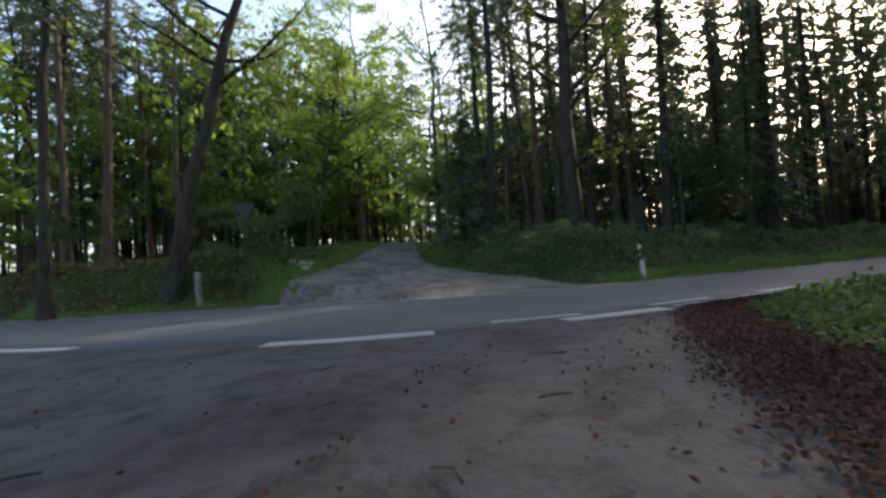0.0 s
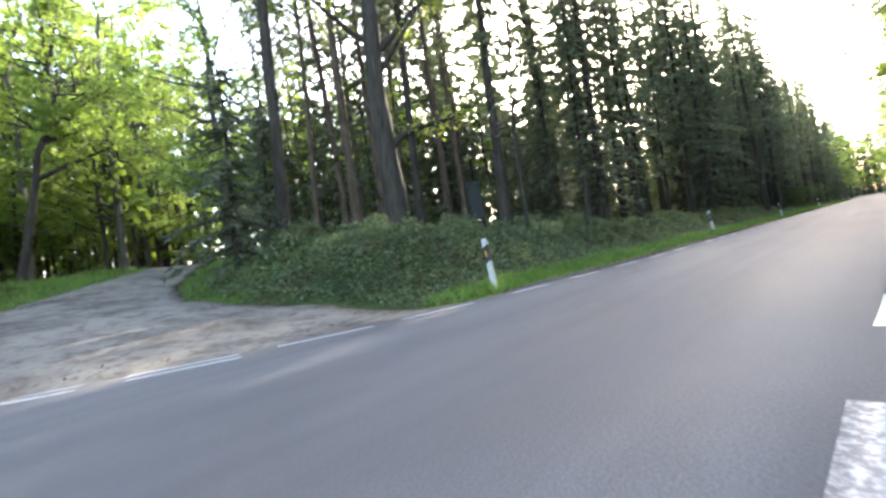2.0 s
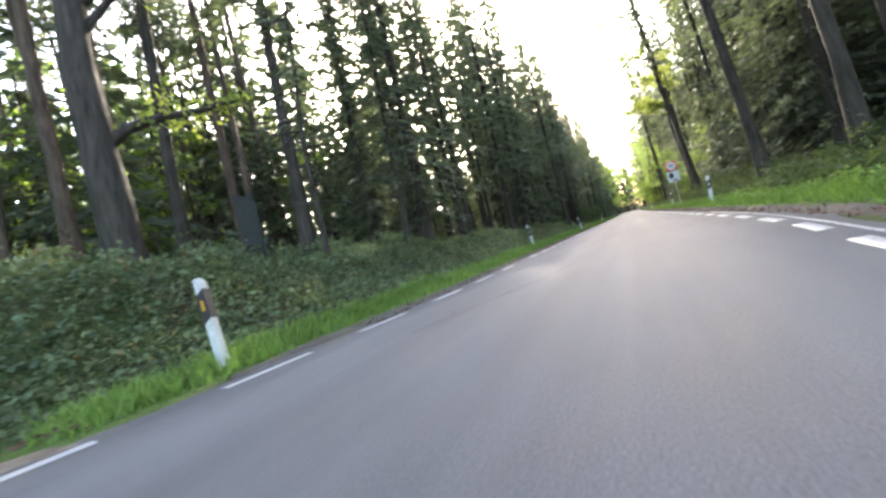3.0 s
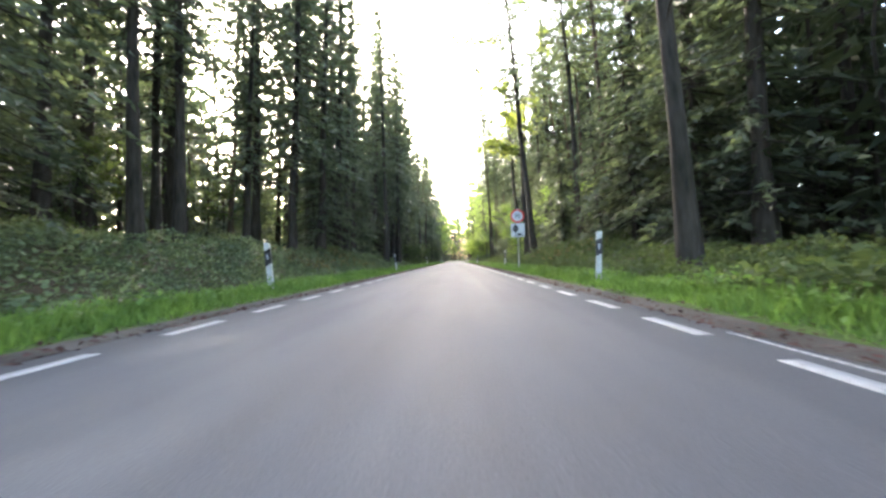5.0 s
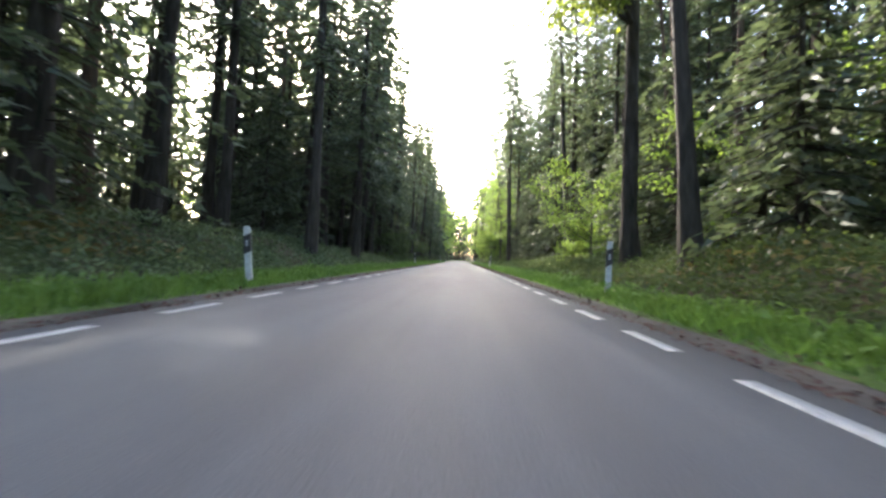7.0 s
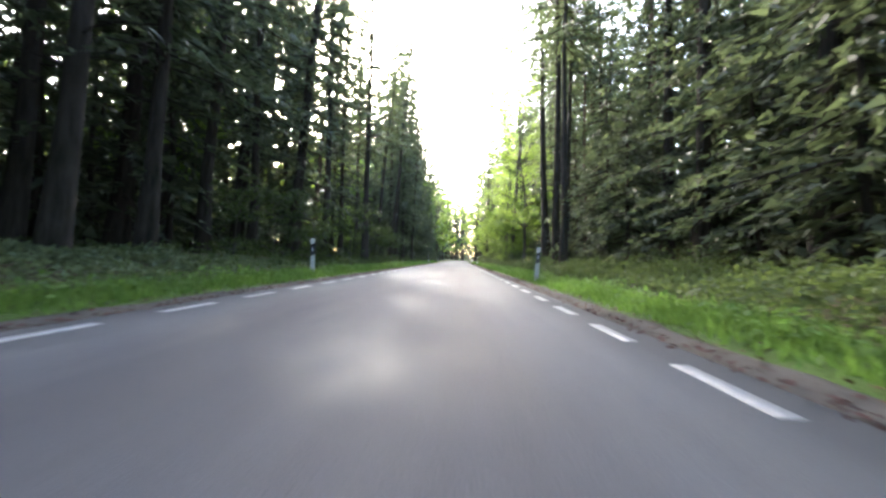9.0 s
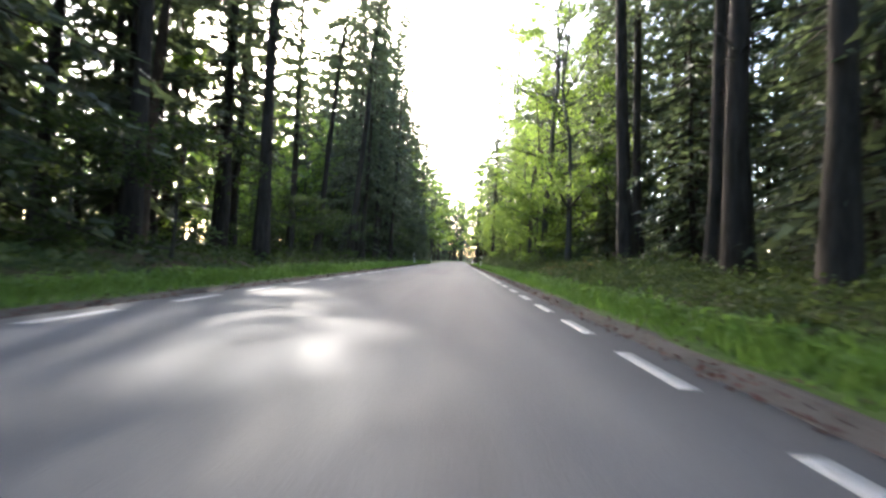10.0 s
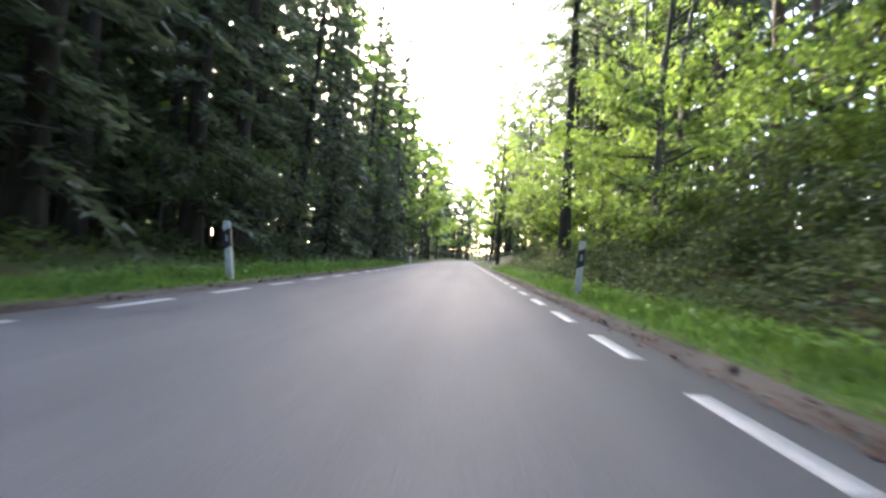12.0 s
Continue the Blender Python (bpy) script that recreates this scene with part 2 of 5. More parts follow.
def near_line(x, y, line, widths=None):
    """Distance from points to a line, the side (+1 right of its way) and the width there."""
    x, y = np.asarray(x, float), np.asarray(y, float)
    best, side, wid = np.full(x.shape, 1e9), np.ones(x.shape), np.zeros(x.shape)
    for i in range(len(line) - 1):
        a, b = line[i], line[i + 1]
        d = b - a
        s = np.clip(((x - a[0]) * d[0] + (y - a[1]) * d[1]) / (d @ d), 0, 1)
        px, py = x - a[0] - s * d[0], y - a[1] - s * d[1]
        r = np.hypot(px, py)
        m = r < best
        best = np.where(m, r, best)
        side = np.where(m, np.sign(d[1] * px - d[0] * py), side)
        if widths is not None:
            wid = np.where(m, widths[i] + s * (widths[i + 1] - widths[i]), wid)
    return best, side, wid


def step_up(v, a, b):
    t = np.clip((v - a) / (b - a), 0, 1)
    return t * t * (3 - 2 * t)


def waves(x, y, size, seed=0.0):
    """Cheap smooth unevenness, about -1 to 1."""
    a, b = x / size + seed, y / size - seed * 1.7
    return (np.sin(a * 1.3 + 1.7 * np.sin(b * 0.7)) + np.sin(b * 1.1 + 1.3 * np.sin(a * 0.9 + 2)) + np.sin((a + b) * 2.1 + 0.5)) / 3


def road_half(y):
    return np.interp(y, [-9, -2, 1.2, 3.9, 6.7, 9.1, 11.2, 13, 15], [2.36, 2.7, 3.45, 3.75, 3.55, 3.1, 2.6, 2.43, 2.36])


def land(x, y):
    """Height of the ground at x, y (arrays or numbers), and how grassy it is."""
    x, y = np.asarray(x, float), np.asarray(y, float)
    d, side, _ = near_line(x, y, ROAD_F)
    left = side > 0  # the line runs towards the viewer, so its right hand is the west bank
    half = road_half(y)
    e = d - half
    bank_l = np.interp(y, [-60, -6, 4, 10, 22, 38, 53, 68, 104, 400], [1.2, 1.8, 1.7, 1.35, 1.2, 1.0, 0.85, 0.4, 0.2, 0.3])
    bank_r = np.interp(y, [-60, 12, 17, 23, 30, 38, 53, 69, 96, 108, 128, 400], [0.3, 0.35, 0.7, 0.3, 0.3, 0.9, 0.7, 0.3, 0.45, 1.2, 1.2, 0.5])
    bank = np.where(left, bank_l, bank_r)
    rise = np.where(left, np.interp(y, [0, 22, 57, 74], [0.17, 0.1, 0.1, 0.03]), 0.03)
    z = -0.06 + 0.075 * step_up(e, -0.12, 0.35) + 0.05 * step_up(e, 0.4, 1.0)
    z = z + bank * step_up(e, 1.25, np.where(left, np.interp(y, [3, 9], [2.7, 4.0]), 4.0)) + np.minimum(rise * np.maximum(e - 4.0, 0), 1.9)
    z = z + (0.05 * waves(x, y, 0.9) + 0.16 * waves(x, y, 3.4, 2.0)) * step_up(e, 0.8, 4.0)
    grass = (1 - step_up(e, 0.75, 1.4)) * step_up(e, 0.15, 0.4)
    t, _, tw = near_line(x, y, TRACK_F, TRACK_W)
    level = np.clip(0.15 * (-x - 4.4), -0.06, 3.1)
    on = (1 - step_up(t, tw + 0.2, tw + 2.6)) * step_up(e, -0.1, 0.5)
    z = z * (1 - on) + level * on + 0.03 * waves(x, y, 0.7) * on
    grass = np.maximum(grass, 0.9 * (1 - step_up(t, tw + 1.0, tw + 3.5)) * (x < -8))
    v, _, vw = near_line(x, y, DRIVE_F, DRIVE_W)
    on = (1 - step_up(v, vw - 0.1, vw + 2.0)) * (x > -2)
    z = z * (1 - on) + (-0.03 + 0.025 * step_up(e, -0.1, 0.5)) * on
    grass = grass * (1 - (1 - step_up(v, vw, vw + 1.2)) * (x > 0))
    return z, grass


def ground_z(x, y):
    return float(land(np.array([x]), np.array([y]))[0][0])


# ---- mesh helpers ----
def mesh_of(name, verts, faces, mats, index=None, smooth=False):
    """A mesh from arrays: verts (n, 3), faces (m, 4)."""
    v, f = np.asarray(verts, np.float32), np.asarray(faces, np.int32)
    me = bpy.data.meshes.new(name)
    me.vertices.add(len(v))
    me.vertices.foreach_set("co", v.ravel())
    me.loops.add(f.size)
    me.loops.foreach_set("vertex_index", f.ravel())
    me.polygons.add(len(f))
    me.polygons.foreach_set("loop_start", np.arange(0, f.size, f.shape[1], dtype=np.int32))
    for m in mats:
        me.materials.append(m)
    if index is not None:
        me.polygons.foreach_set("material_index", np.asarray(index, np.int32))
    if smooth:
        me.polygons.foreach_set("use_smooth", np.ones(len(f), bool))
    me.update(calc_edges=True)
    me.validate()
    return me


def joined(pieces):
    """Several (verts, faces) as one."""
    vs, fs, n = [], [], 0
    for v, f in pieces:
        vs.append(v), fs.append(f + n)
        n += len(v)
    return np.vstack(vs), np.vstack(fs)


def tube(points, radii, sides=7, wobble=0.0, rng=None):
    p = np.array(points, float)
    r = np.array(radii, float)
    n = len(p)
    way = np.gradient(p, axis=0)
    way /= np.linalg.norm(way, axis=1)[:, None] + 1e-9
    ref = np.where(np.abs(way[:, 2:3]) > 0.9, np.array([[1.0, 0, 0]]), np.array([[0, 0, 1.0]]))
    a = np.cross(way, ref)
    a /= np.linalg.norm(a, axis=1)[:, None] + 1e-9
    b = np.cross(way, a)
    ang = np.arange(sides) * 2 * np.pi / sides
    rr = r[:, None] * (1 + (wobble * rng.standard_normal((n, sides)) if wobble else 0))
    v = p[:, None] + rr[..., None] * (a[:, None] * np.cos(ang)[None, :, None] + b[:, None] * np.sin(ang)[None, :, None])
    i, j = np.meshgrid(np.arange(n - 1), np.arange(sides), indexing="ij")
    k = (j + 1) % sides
    f = np.stack([i * sides + j, i * sides + k, (i + 1) * sides + k, (i + 1) * sides + j], -1).reshape(-1, 4)
    return v.reshape(-1, 3), f


def unit(v):
    return v / (np.linalg.norm(v, axis=-1, keepdims=True) + 1e-9)


def leaves(centres, along, length, width, rng, flat=0.5):
    """Pointed leaves (one kite each) that start at centres and run along the given ways; flat: how far their faces turn up."""
    c, d = np.asarray(centres, float), unit(np.asarray(along, float))
    n = len(c)
    up = rng.standard_normal((n, 3)) * (1 - flat) + np.array([0, 0, 1.0]) * flat
    s = unit(np.cross(d, up))
    nor = np.cross(s, d)
    L, W = np.broadcast_to(length, n)[:, None], np.broadcast_to(width, n)[:, None]
    mid = c + d * L * 0.45 + nor * L * 0.05
    v = np.stack([c, mid + s * W / 2, c + d * L, mid - s * W / 2], 1).reshape(-1, 3)
    return v, np.arange(4 * n).reshape(n, 4)


def slivers(centres, along, length, width, rng, flat=0.5):
    """Needle sprays and blades: one slim triangle each."""
    c, d = np.asarray(centres, float), unit(np.asarray(along, float))
    n = len(c)
    up = rng.standard_normal((n, 3)) * (1 - flat) + np.array([0, 0, 1.0]) * flat
    s = unit(np.cross(d, up))
    L, W = np.broadcast_to(length, n)[:, None], np.broadcast_to(width, n)[:, None]
    v = np.stack([c - s * W / 2, c + s * W / 2, c + d * L], 1).reshape(-1, 3)
    return v, np.arange(3 * n).reshape(n, 3)


def halved(piece):
    """Four-sided faces cut into triangles."""
    v, f = piece
    return v, np.vstack([f[:, [0, 1, 2]], f[:, [0, 2, 3]]])


def child(name, me, parent, label=""):
    ob = new(name, me)
    ob.parent = parent
    if label:
        ob["label"] = label
    return ob


def empty(name, m=None):
    ob = new(name)
    ob.empty_display_size = 0.3
    if m is not None:
        ob.matrix_world = m
    return ob


def bm_mesh(name, bm, mats):
    me = bpy.data.meshes.new(name)
    bm.to_mesh(me)
    bm.free()
    for m in mats if isinstance(mats, (list, tuple)) else [mats]:
        me.materials.append(m)
    return me


def bm_box(bm, x0, x1, y0, y1, z0, z1, bevel=0.0):
    r = bmesh.ops.create_cube(bm, size=1, matrix=Matrix.Translation(((x0 + x1) / 2, (y0 + y1) / 2, (z0 + z1) / 2)) @ Matrix.Diagonal((x1 - x0, y1 - y0, z1 - z0, 1)))
    if bevel:
        bmesh.ops.bevel(bm, geom=list({e for v in r["verts"] for e in v.link_edges}), offset=bevel, segments=2, affect="EDGES")


def bm_prism(bm, outline, y0, y1):
    """An outline in x, z, thick from y0 to y1."""
    a = [bm.verts.new((x, y0, z)) for x, z in outline]
    b = [bm.verts.new((x, y1, z)) for x, z in outline]
    n = len(a)
    bm.faces.new(a)
    bm.faces.new(b[::-1])
    for i in range(n):
        bm.faces.new((a[(i + 1) % n], a[i], b[i], b[(i + 1) % n]))
    bmesh.ops.recalc_face_normals(bm, faces=bm.faces)


# ---- the ground, one sheet to the horizon ----
def build_ground():
    near_x = np.arange(-16, 14.01, 0.4)
    xs = np.concatenate([[-2500, -900, -400, -200, -120, -80], np.arange(-60, -16, 2.0), near_x, np.arange(16, 61, 2.5), [80, 120, 200, 400, 900, 2500]])
    ys = np.concatenate([[-2500, -900, -400, -200, -120, -80, -60, -45, -32, -24, -18, -14, -11], np.arange(-9, 40, 0.4), np.arange(40, 165, 0.8), np.arange(165, 300, 4.0), [320, 360, 420, 520, 700, 1000, 2500]])
    X, Y = np.meshgrid(xs, ys)
    Z, G = land(X.ravel(), Y.ravel())
    nx, ny = len(xs), len(ys)
    i, j = np.meshgrid(np.arange(ny - 1), np.arange(nx - 1), indexing="ij")
    f = np.stack([i * nx + j, i * nx + j + 1, (i + 1) * nx + j + 1, (i + 1) * nx + j], -1).reshape(-1, 4)
    me = mesh_of("ground", np.stack([X.ravel(), Y.ravel(), Z], 1), f, [GROUND], smooth=True)
    at = me.attributes.new("grass", "FLOAT", "POINT")
    at.data.foreach_set("value", G.astype(np.float32))
    tagged(new("ground", me), "forest floor with moss, litter and grassy verges", "ground", kind="structure")


def ribbon(name, line, half, mats, across=9, lift=0.0, height=None, ragged=0.0, thick=0.1, east=0.0):
    """A strip of ground cover along a line, with a ragged edge and a real edge face."""
    p = np.array(line)
    way = unit(np.gradient(p, axis=0))
    side = np.stack([way[:, 1], -way[:, 0]], 1)
    rows = []
    for k in range(across):
        u = 2 * k / (across - 1) - 1
        h = half + (ragged * (waves(p[:, 0] * 3, p[:, 1] * 3, 0.9, 4 * np.sign(u)) + 0.5 * waves(p[:, 0] * 9, p[:, 1] * 9, 1.1, np.sign(u))) if abs(u) == 1 else 0)
        q = p + side * (u * (h + east * (u < 0)))[:, None]
        z = np.zeros(len(q)) if height is None else height(q[:, 0], q[:, 1])
        rows.append(np.column_stack([q, z + lift]))
    edge = [r - np.array([0, 0, thick]) for r in (rows[0], rows[-1])]
    rows = [edge[0]] + rows + [edge[1]]
    v = np.stack(rows, 1)
    n, m = v.shape[:2]
    i, j = np.meshgrid(np.arange(n - 1), np.arange(m - 1), indexing="ij")
    f = np.stack([i * m + j, (i + 1) * m + j, (i + 1) * m + j + 1, i * m + j + 1], -1).reshape(-1, 4)[:, ::-1]
    return mesh_of(name, v.reshape(-1, 3), f, mats)


def apron(y):
    """Extra width of the asphalt on the driveway's side."""
    return np.interp(y, [0, 2, 9.3, 10.6], [0, -0.25, -0.25, 0])


def build_ways():
    road = [p for p in ROAD_F if p[1] > -95]
    dense = []
    for a, b in zip(road[:-1], road[1:]):
        n = max(1, int(np.linalg.norm(b - a) / 0.5)) if a[1] < 160 else max(1, int(np.linalg.norm(b - a) / 5))
        dense += [a + (b - a) * k / n for k in range(n)]
    dense = np.array(dense)
    tagged(new("road", ribbon("road", dense, road_half(dense[:, 1]), [ASPHALT], 7, 0, None, 0.05, 0.1, apron(dense[:, 1]))), "worn grey asphalt of a narrow country road", "road", kind="structure")
    tagged(new("forest_track", ribbon("forest_track", TRACK_F, TRACK_W, [GRAVEL], 17, 0.055, lambda x, y: land(x, y)[0] - 0.008 * (1 - step_up(near_line(x, y, ROAD_F)[0] - road_half(y), 0.1, 1.6)), 0.1, 0.06)), "pale gravel forest track with darker wheel ruts", "track", kind="structure")
    tagged(new("driveway", ribbon("driveway", DRIVE_F, DRIVE_W, [DIRT], 13, 0.018, lambda x, y: np.where(near_line(x, y, ROAD_F)[0] < 6.5, -0.022, np.minimum(land(x, y)[0], -0.022)), 0.25, 0.06)), "grey packed dirt driveway with damp patches and twigs", "driveway", kind="structure")


def build_shoulders():
    """Strips of grey grit and soil between the asphalt and the grass."""
    for side in (-1, 1):
        p = offset_line(side, 2.5)
        p = p[(p[:, 1] > 14.2) & (p[:, 1] < 168)]
        p = np.array([(np.interp(y, p[:, 1], p[:, 0]), y) for y in np.arange(14.4, 166, 0.3)])
        me = ribbon("shoulder", p, np.full(len(p), 0.17), [GRIT], 7, 0.004, lambda x, y: land(x, y)[0], 0.05, 0.05)
        tagged(new("shoulder", me), "narrow strip of grey grit and soil beside the asphalt", "road shoulder", kind="structure")


def offset_line(side, dist):
    p = ROAD_F[::-1]
    p = p[(p[:, 1] > -60) & (p[:, 1] < 300)]
    way = unit(np.gradient(p, axis=0))
    q = p + np.stack([way[:, 1], -way[:, 0]], 1) * side * (dist + (road_half(p[:, 1]) - 2.36))[:, None]
    return q


def dash_mesh(points, width):
    p = np.array(points)
    way = unit(np.gradient(p, axis=0))
    s = np.stack([way[:, 1], -way[:, 0]], 1) * width / 2
    rows = [np.column_stack([p - s, np.full(len(p), -0.015)]), np.column_stack([p - s, np.full(len(p), 0.0035)]), np.column_stack([p + s, np.full(len(p), 0.0035)]), np.column_stack([p + s, np.full(len(p), -0.015)])]
    v = np.stack(rows, 1)
    n, m = v.shape[:2]
    i, j = np.meshgrid(np.arange(n - 1), np.arange(m - 1), indexing="ij")
    f = np.stack([i * m + j, i * m + j + 1, (i + 1) * m + j + 1, (i + 1) * m + j], -1).reshape(-1, 4)[:, ::-1]
    return v.reshape(-1, 3), f


def along(line, start, length, n=5):
    d = np.concatenate([[0], np.cumsum(np.linalg.norm(np.diff(line, axis=0), axis=1))])
    s = start + np.linspace(0, length, n)
    return np.column_stack([np.interp(s, d, line[:, 0]), np.interp(s, d, line[:, 1])])


def build_markings():
    """Edge lines in short dashes; the wide ones across the mouth of the driveway."""
    period, dash = 1.573, 0.8585
    group = tagged(empty("road_marking"), "white dashed edge lines painted on the asphalt", "road marking", kind="structure")
    straight = mesh_of("dash", *dash_mesh([(0, -dash / 2), (0, 0), (0, dash / 2)], 0.115), [PAINT])
    for side, first, count in ((1, 11.34, 92), (-1, 14.0, 5), (-1, 22.97, 86)):
        line = offset_line(side, LINE)
        for k in range(count):
            y = first + k * period
            if y < 20:
                ys = np.linspace(y, y + dash, 4)
                child("dash", mesh_of("dash", *dash_mesh(np.column_stack([np.interp(ys, line[:, 1], line[:, 0]), ys]), 0.115), [PAINT]), group)
            else:
                child("dash", straight, group).location = (side * LINE, y + dash / 2, 0)
    far = offset_line(-1, LINE)
    d0 = np.concatenate([[0], np.cumsum(np.linalg.norm(np.diff(far, axis=0), axis=1))])
    end = np.interp(13.4, far[:, 1], d0)
    for k in range(16):
        child("dash", mesh_of("dash", *dash_mesh(along(far, end - (k + 1) * period + 0.2, dash + 0.3), 0.13), [PAINT]), group)
    inner = offset_line(-1, LINE - 0.32)
    for k in range(2, 7):
        child("dash", mesh_of("dash", *dash_mesh(along(inner, end - (k + 0.75) * period, 1.1), 0.12), [PAINT]), group)
    for pts in ([(0.78, 4.85), (1.16, 5.6), (1.46, 6.44)], [(1.78, 7.8), (1.88, 8.4), (1.94, 9.1)], [(-2.35, 1.15), (-1.7, 1.85), (-1.1, 2.65)]):
        child("wide_dash", mesh_of("wide_dash", *dash_mesh(pts, 0.24), [PAINT]), group, "wide white bar at the mouth of the driveway")
    # highlight on the asphalt edge, put in as a thin pale painted strip
    seam = fine_line([(1.83, 9.35), (1.84, 10), (1.82, 11.3), (1.86, 13), (1.95, 15), (2.12, 17), (2.27, 20), (2.28, 24)])[0]
    child("edge_highlight", mesh_of("edge_highlight", *dash_mesh(seam, 0.035), [WORN_AND_HIGHLIGHT]), group, "thin pale strip painted for the highlight along the asphalt edge")
    for pts in ([(1.26, 7.2), (1.4, 7.7), (1.52, 8.25)], [(1.56, 9.32), (1.57, 9.8), (1.58, 10.35)]):
        child("worn_dash", mesh_of("worn_dash", *dash_mesh(pts, 0.12), [WORN_AND_HIGHLIGHT]), group, "half worn-off thin white dash")


def build_cracks():
    """A tar-dark crack that wanders along the lane, with a few short branches."""
    r = np.random.default_rng(2)
    for a, b, n in (((-1.3, 14.9), (-1.05, 15.6), 16), ((-1.05, 15.6), (-0.76, 16.3), 18), ((-0.76, 16.3), (-0.5, 17.1), 16), ((-0.5, 17.1), (-0.2, 19.2), 22), ((-1.1, 15.4), (-1.3, 15.9), 8), ((-0.85, 16.1), (-0.75, 16.7), 8)):
        u = np.linspace(0, 1, n)
        p = np.array(a) + (np.array(b) - np.array(a)) * u[:, None] + np.cumsum(r.normal(0, 0.012, (n, 2)), 0) * np.sin(np.pi * u)[:, None]
        w = 0.005 + 0.018 * np.abs(np.sin(u * 19 + r.uniform(0, 6))) * r.uniform(0.3, 1, n)
        v = np.stack([np.column_stack([p[:, 0] - w, p[:, 1], np.full(n, 0.003)]), np.column_stack([p[:, 0], p[:, 1], np.full(n, 0.0055)]), np.column_stack([p[:, 0] + w, p[:, 1], np.full(n, 0.003)])], 1).reshape(-1, 3)
        i, j = np.meshgrid(np.arange(n - 1), np.arange(2), indexing="ij")
        f = np.stack([i * 3 + j, i * 3 + j + 1, i * 3 + j + 4, i * 3 + j + 3], -1).reshape(-1, 4)
        child("crack", mesh_of("crack", v, f, [TAR]), bpy.data.objects["road"], "dark tar-filled crack")


build_ground()
build_ways()
build_shoulders()
build_cracks()
build_markings()


# ---- trees ----
def conifer_arrays(seed, h, r, crown_from, spread, step=0.7, per=5, dense=0.14, spray=0.44, lean=(0, 0), stubs=10, sides=8):
    """A spruce or pine: trunk with dead stubs, whorls of drooping boughs with flat needle sprays."""
    rng = np.random.default_rng(seed)
    n = 10
    zs = np.linspace(-0.25, h, n)
    bend = np.cumsum(rng.normal(0, 0.04, (n, 2)), 0) + np.outer(np.maximum(zs, 0), lean)
    rad = r * (1 - 0.93 * np.clip(zs / h, 0, 1)) * (1 + 0.5 * np.exp(-np.maximum(zs, 0) / 0.35))
    path = np.column_stack([bend, zs])
    wood = [tube(path, rad, sides, 0.04, rng)]

    def at(z):
        return np.array([np.interp(z, zs, path[:, k]) for k in range(2)] + [z])
    for _ in range(stubs):
        z = rng.uniform(1.5, max(2.0, crown_from * h))
        a = rng.uniform(0, 2 * np.pi)
        p = at(z)
        L = rng.uniform(0.4, 1.7)
        q = p + np.array([np.cos(a) * L, np.sin(a) * L, rng.uniform(-0.25, 0.2) * L])
        wood.append(tube([p, (p + q) / 2 + (0, 0, 0.04), q], [0.028, 0.018, 0.006], 3))
    cs, ds, ls, ws, boughs = [], [], [], [], []
    z = crown_from * h
    while z < h - 0.3:
        u = (z - crown_from * h) / (h - crown_from * h)
        reach = spread * (1 - u) ** 0.75 * (0.75 + 0.25 * min(1, u * 6 + 0.3)) + 0.25
        for k in range(per):
            a = 2 * np.pi * (k + rng.uniform(0, 1)) / per
            L = reach * rng.uniform(0.4, 1.25)
            p = at(z + rng.uniform(-0.3, 0.3))
            out = np.array([np.cos(a), np.sin(a), 0])
            m = max(2, int(L / dense))
            s = (np.arange(m) + rng.uniform(0, 1, m)) / m
            droop = -0.12 * L - 0.25 * L * s
            pts = p + out * (L * s)[:, None] + np.array([0, 0, 1.0]) * (droop * s)[:, None]
            boughs.append(tube([p, p + out * L * 0.9 + (0, 0, -0.3 * L)], [0.03, 0.006], 3))
            for sgn in (-1, 1):
                turn = sgn * rng.uniform(0.1, 1.1, m)
                d = np.column_stack([np.cos(a + turn), np.sin(a + turn), rng.uniform(-0.9, 0.1, m)])
                cs.append(pts), ds.append(d), ls.append(spray * rng.uniform(0.6, 1.3, m) * (1 - 0.35 * s)), ws.append(rng.uniform(0.2, 0.36, m) * spray)
        z += step * rng.uniform(0.8, 1.2)
    cs, ds, ls, ws = np.vstack(cs), np.vstack(ds), np.concatenate(ls), np.concatenate(ws)
    fol = slivers(cs + rng.normal(0, 0.06, cs.shape), ds, ls, ws, rng, 0.45)
    return joined(wood), halved(joined(boughs)), fol


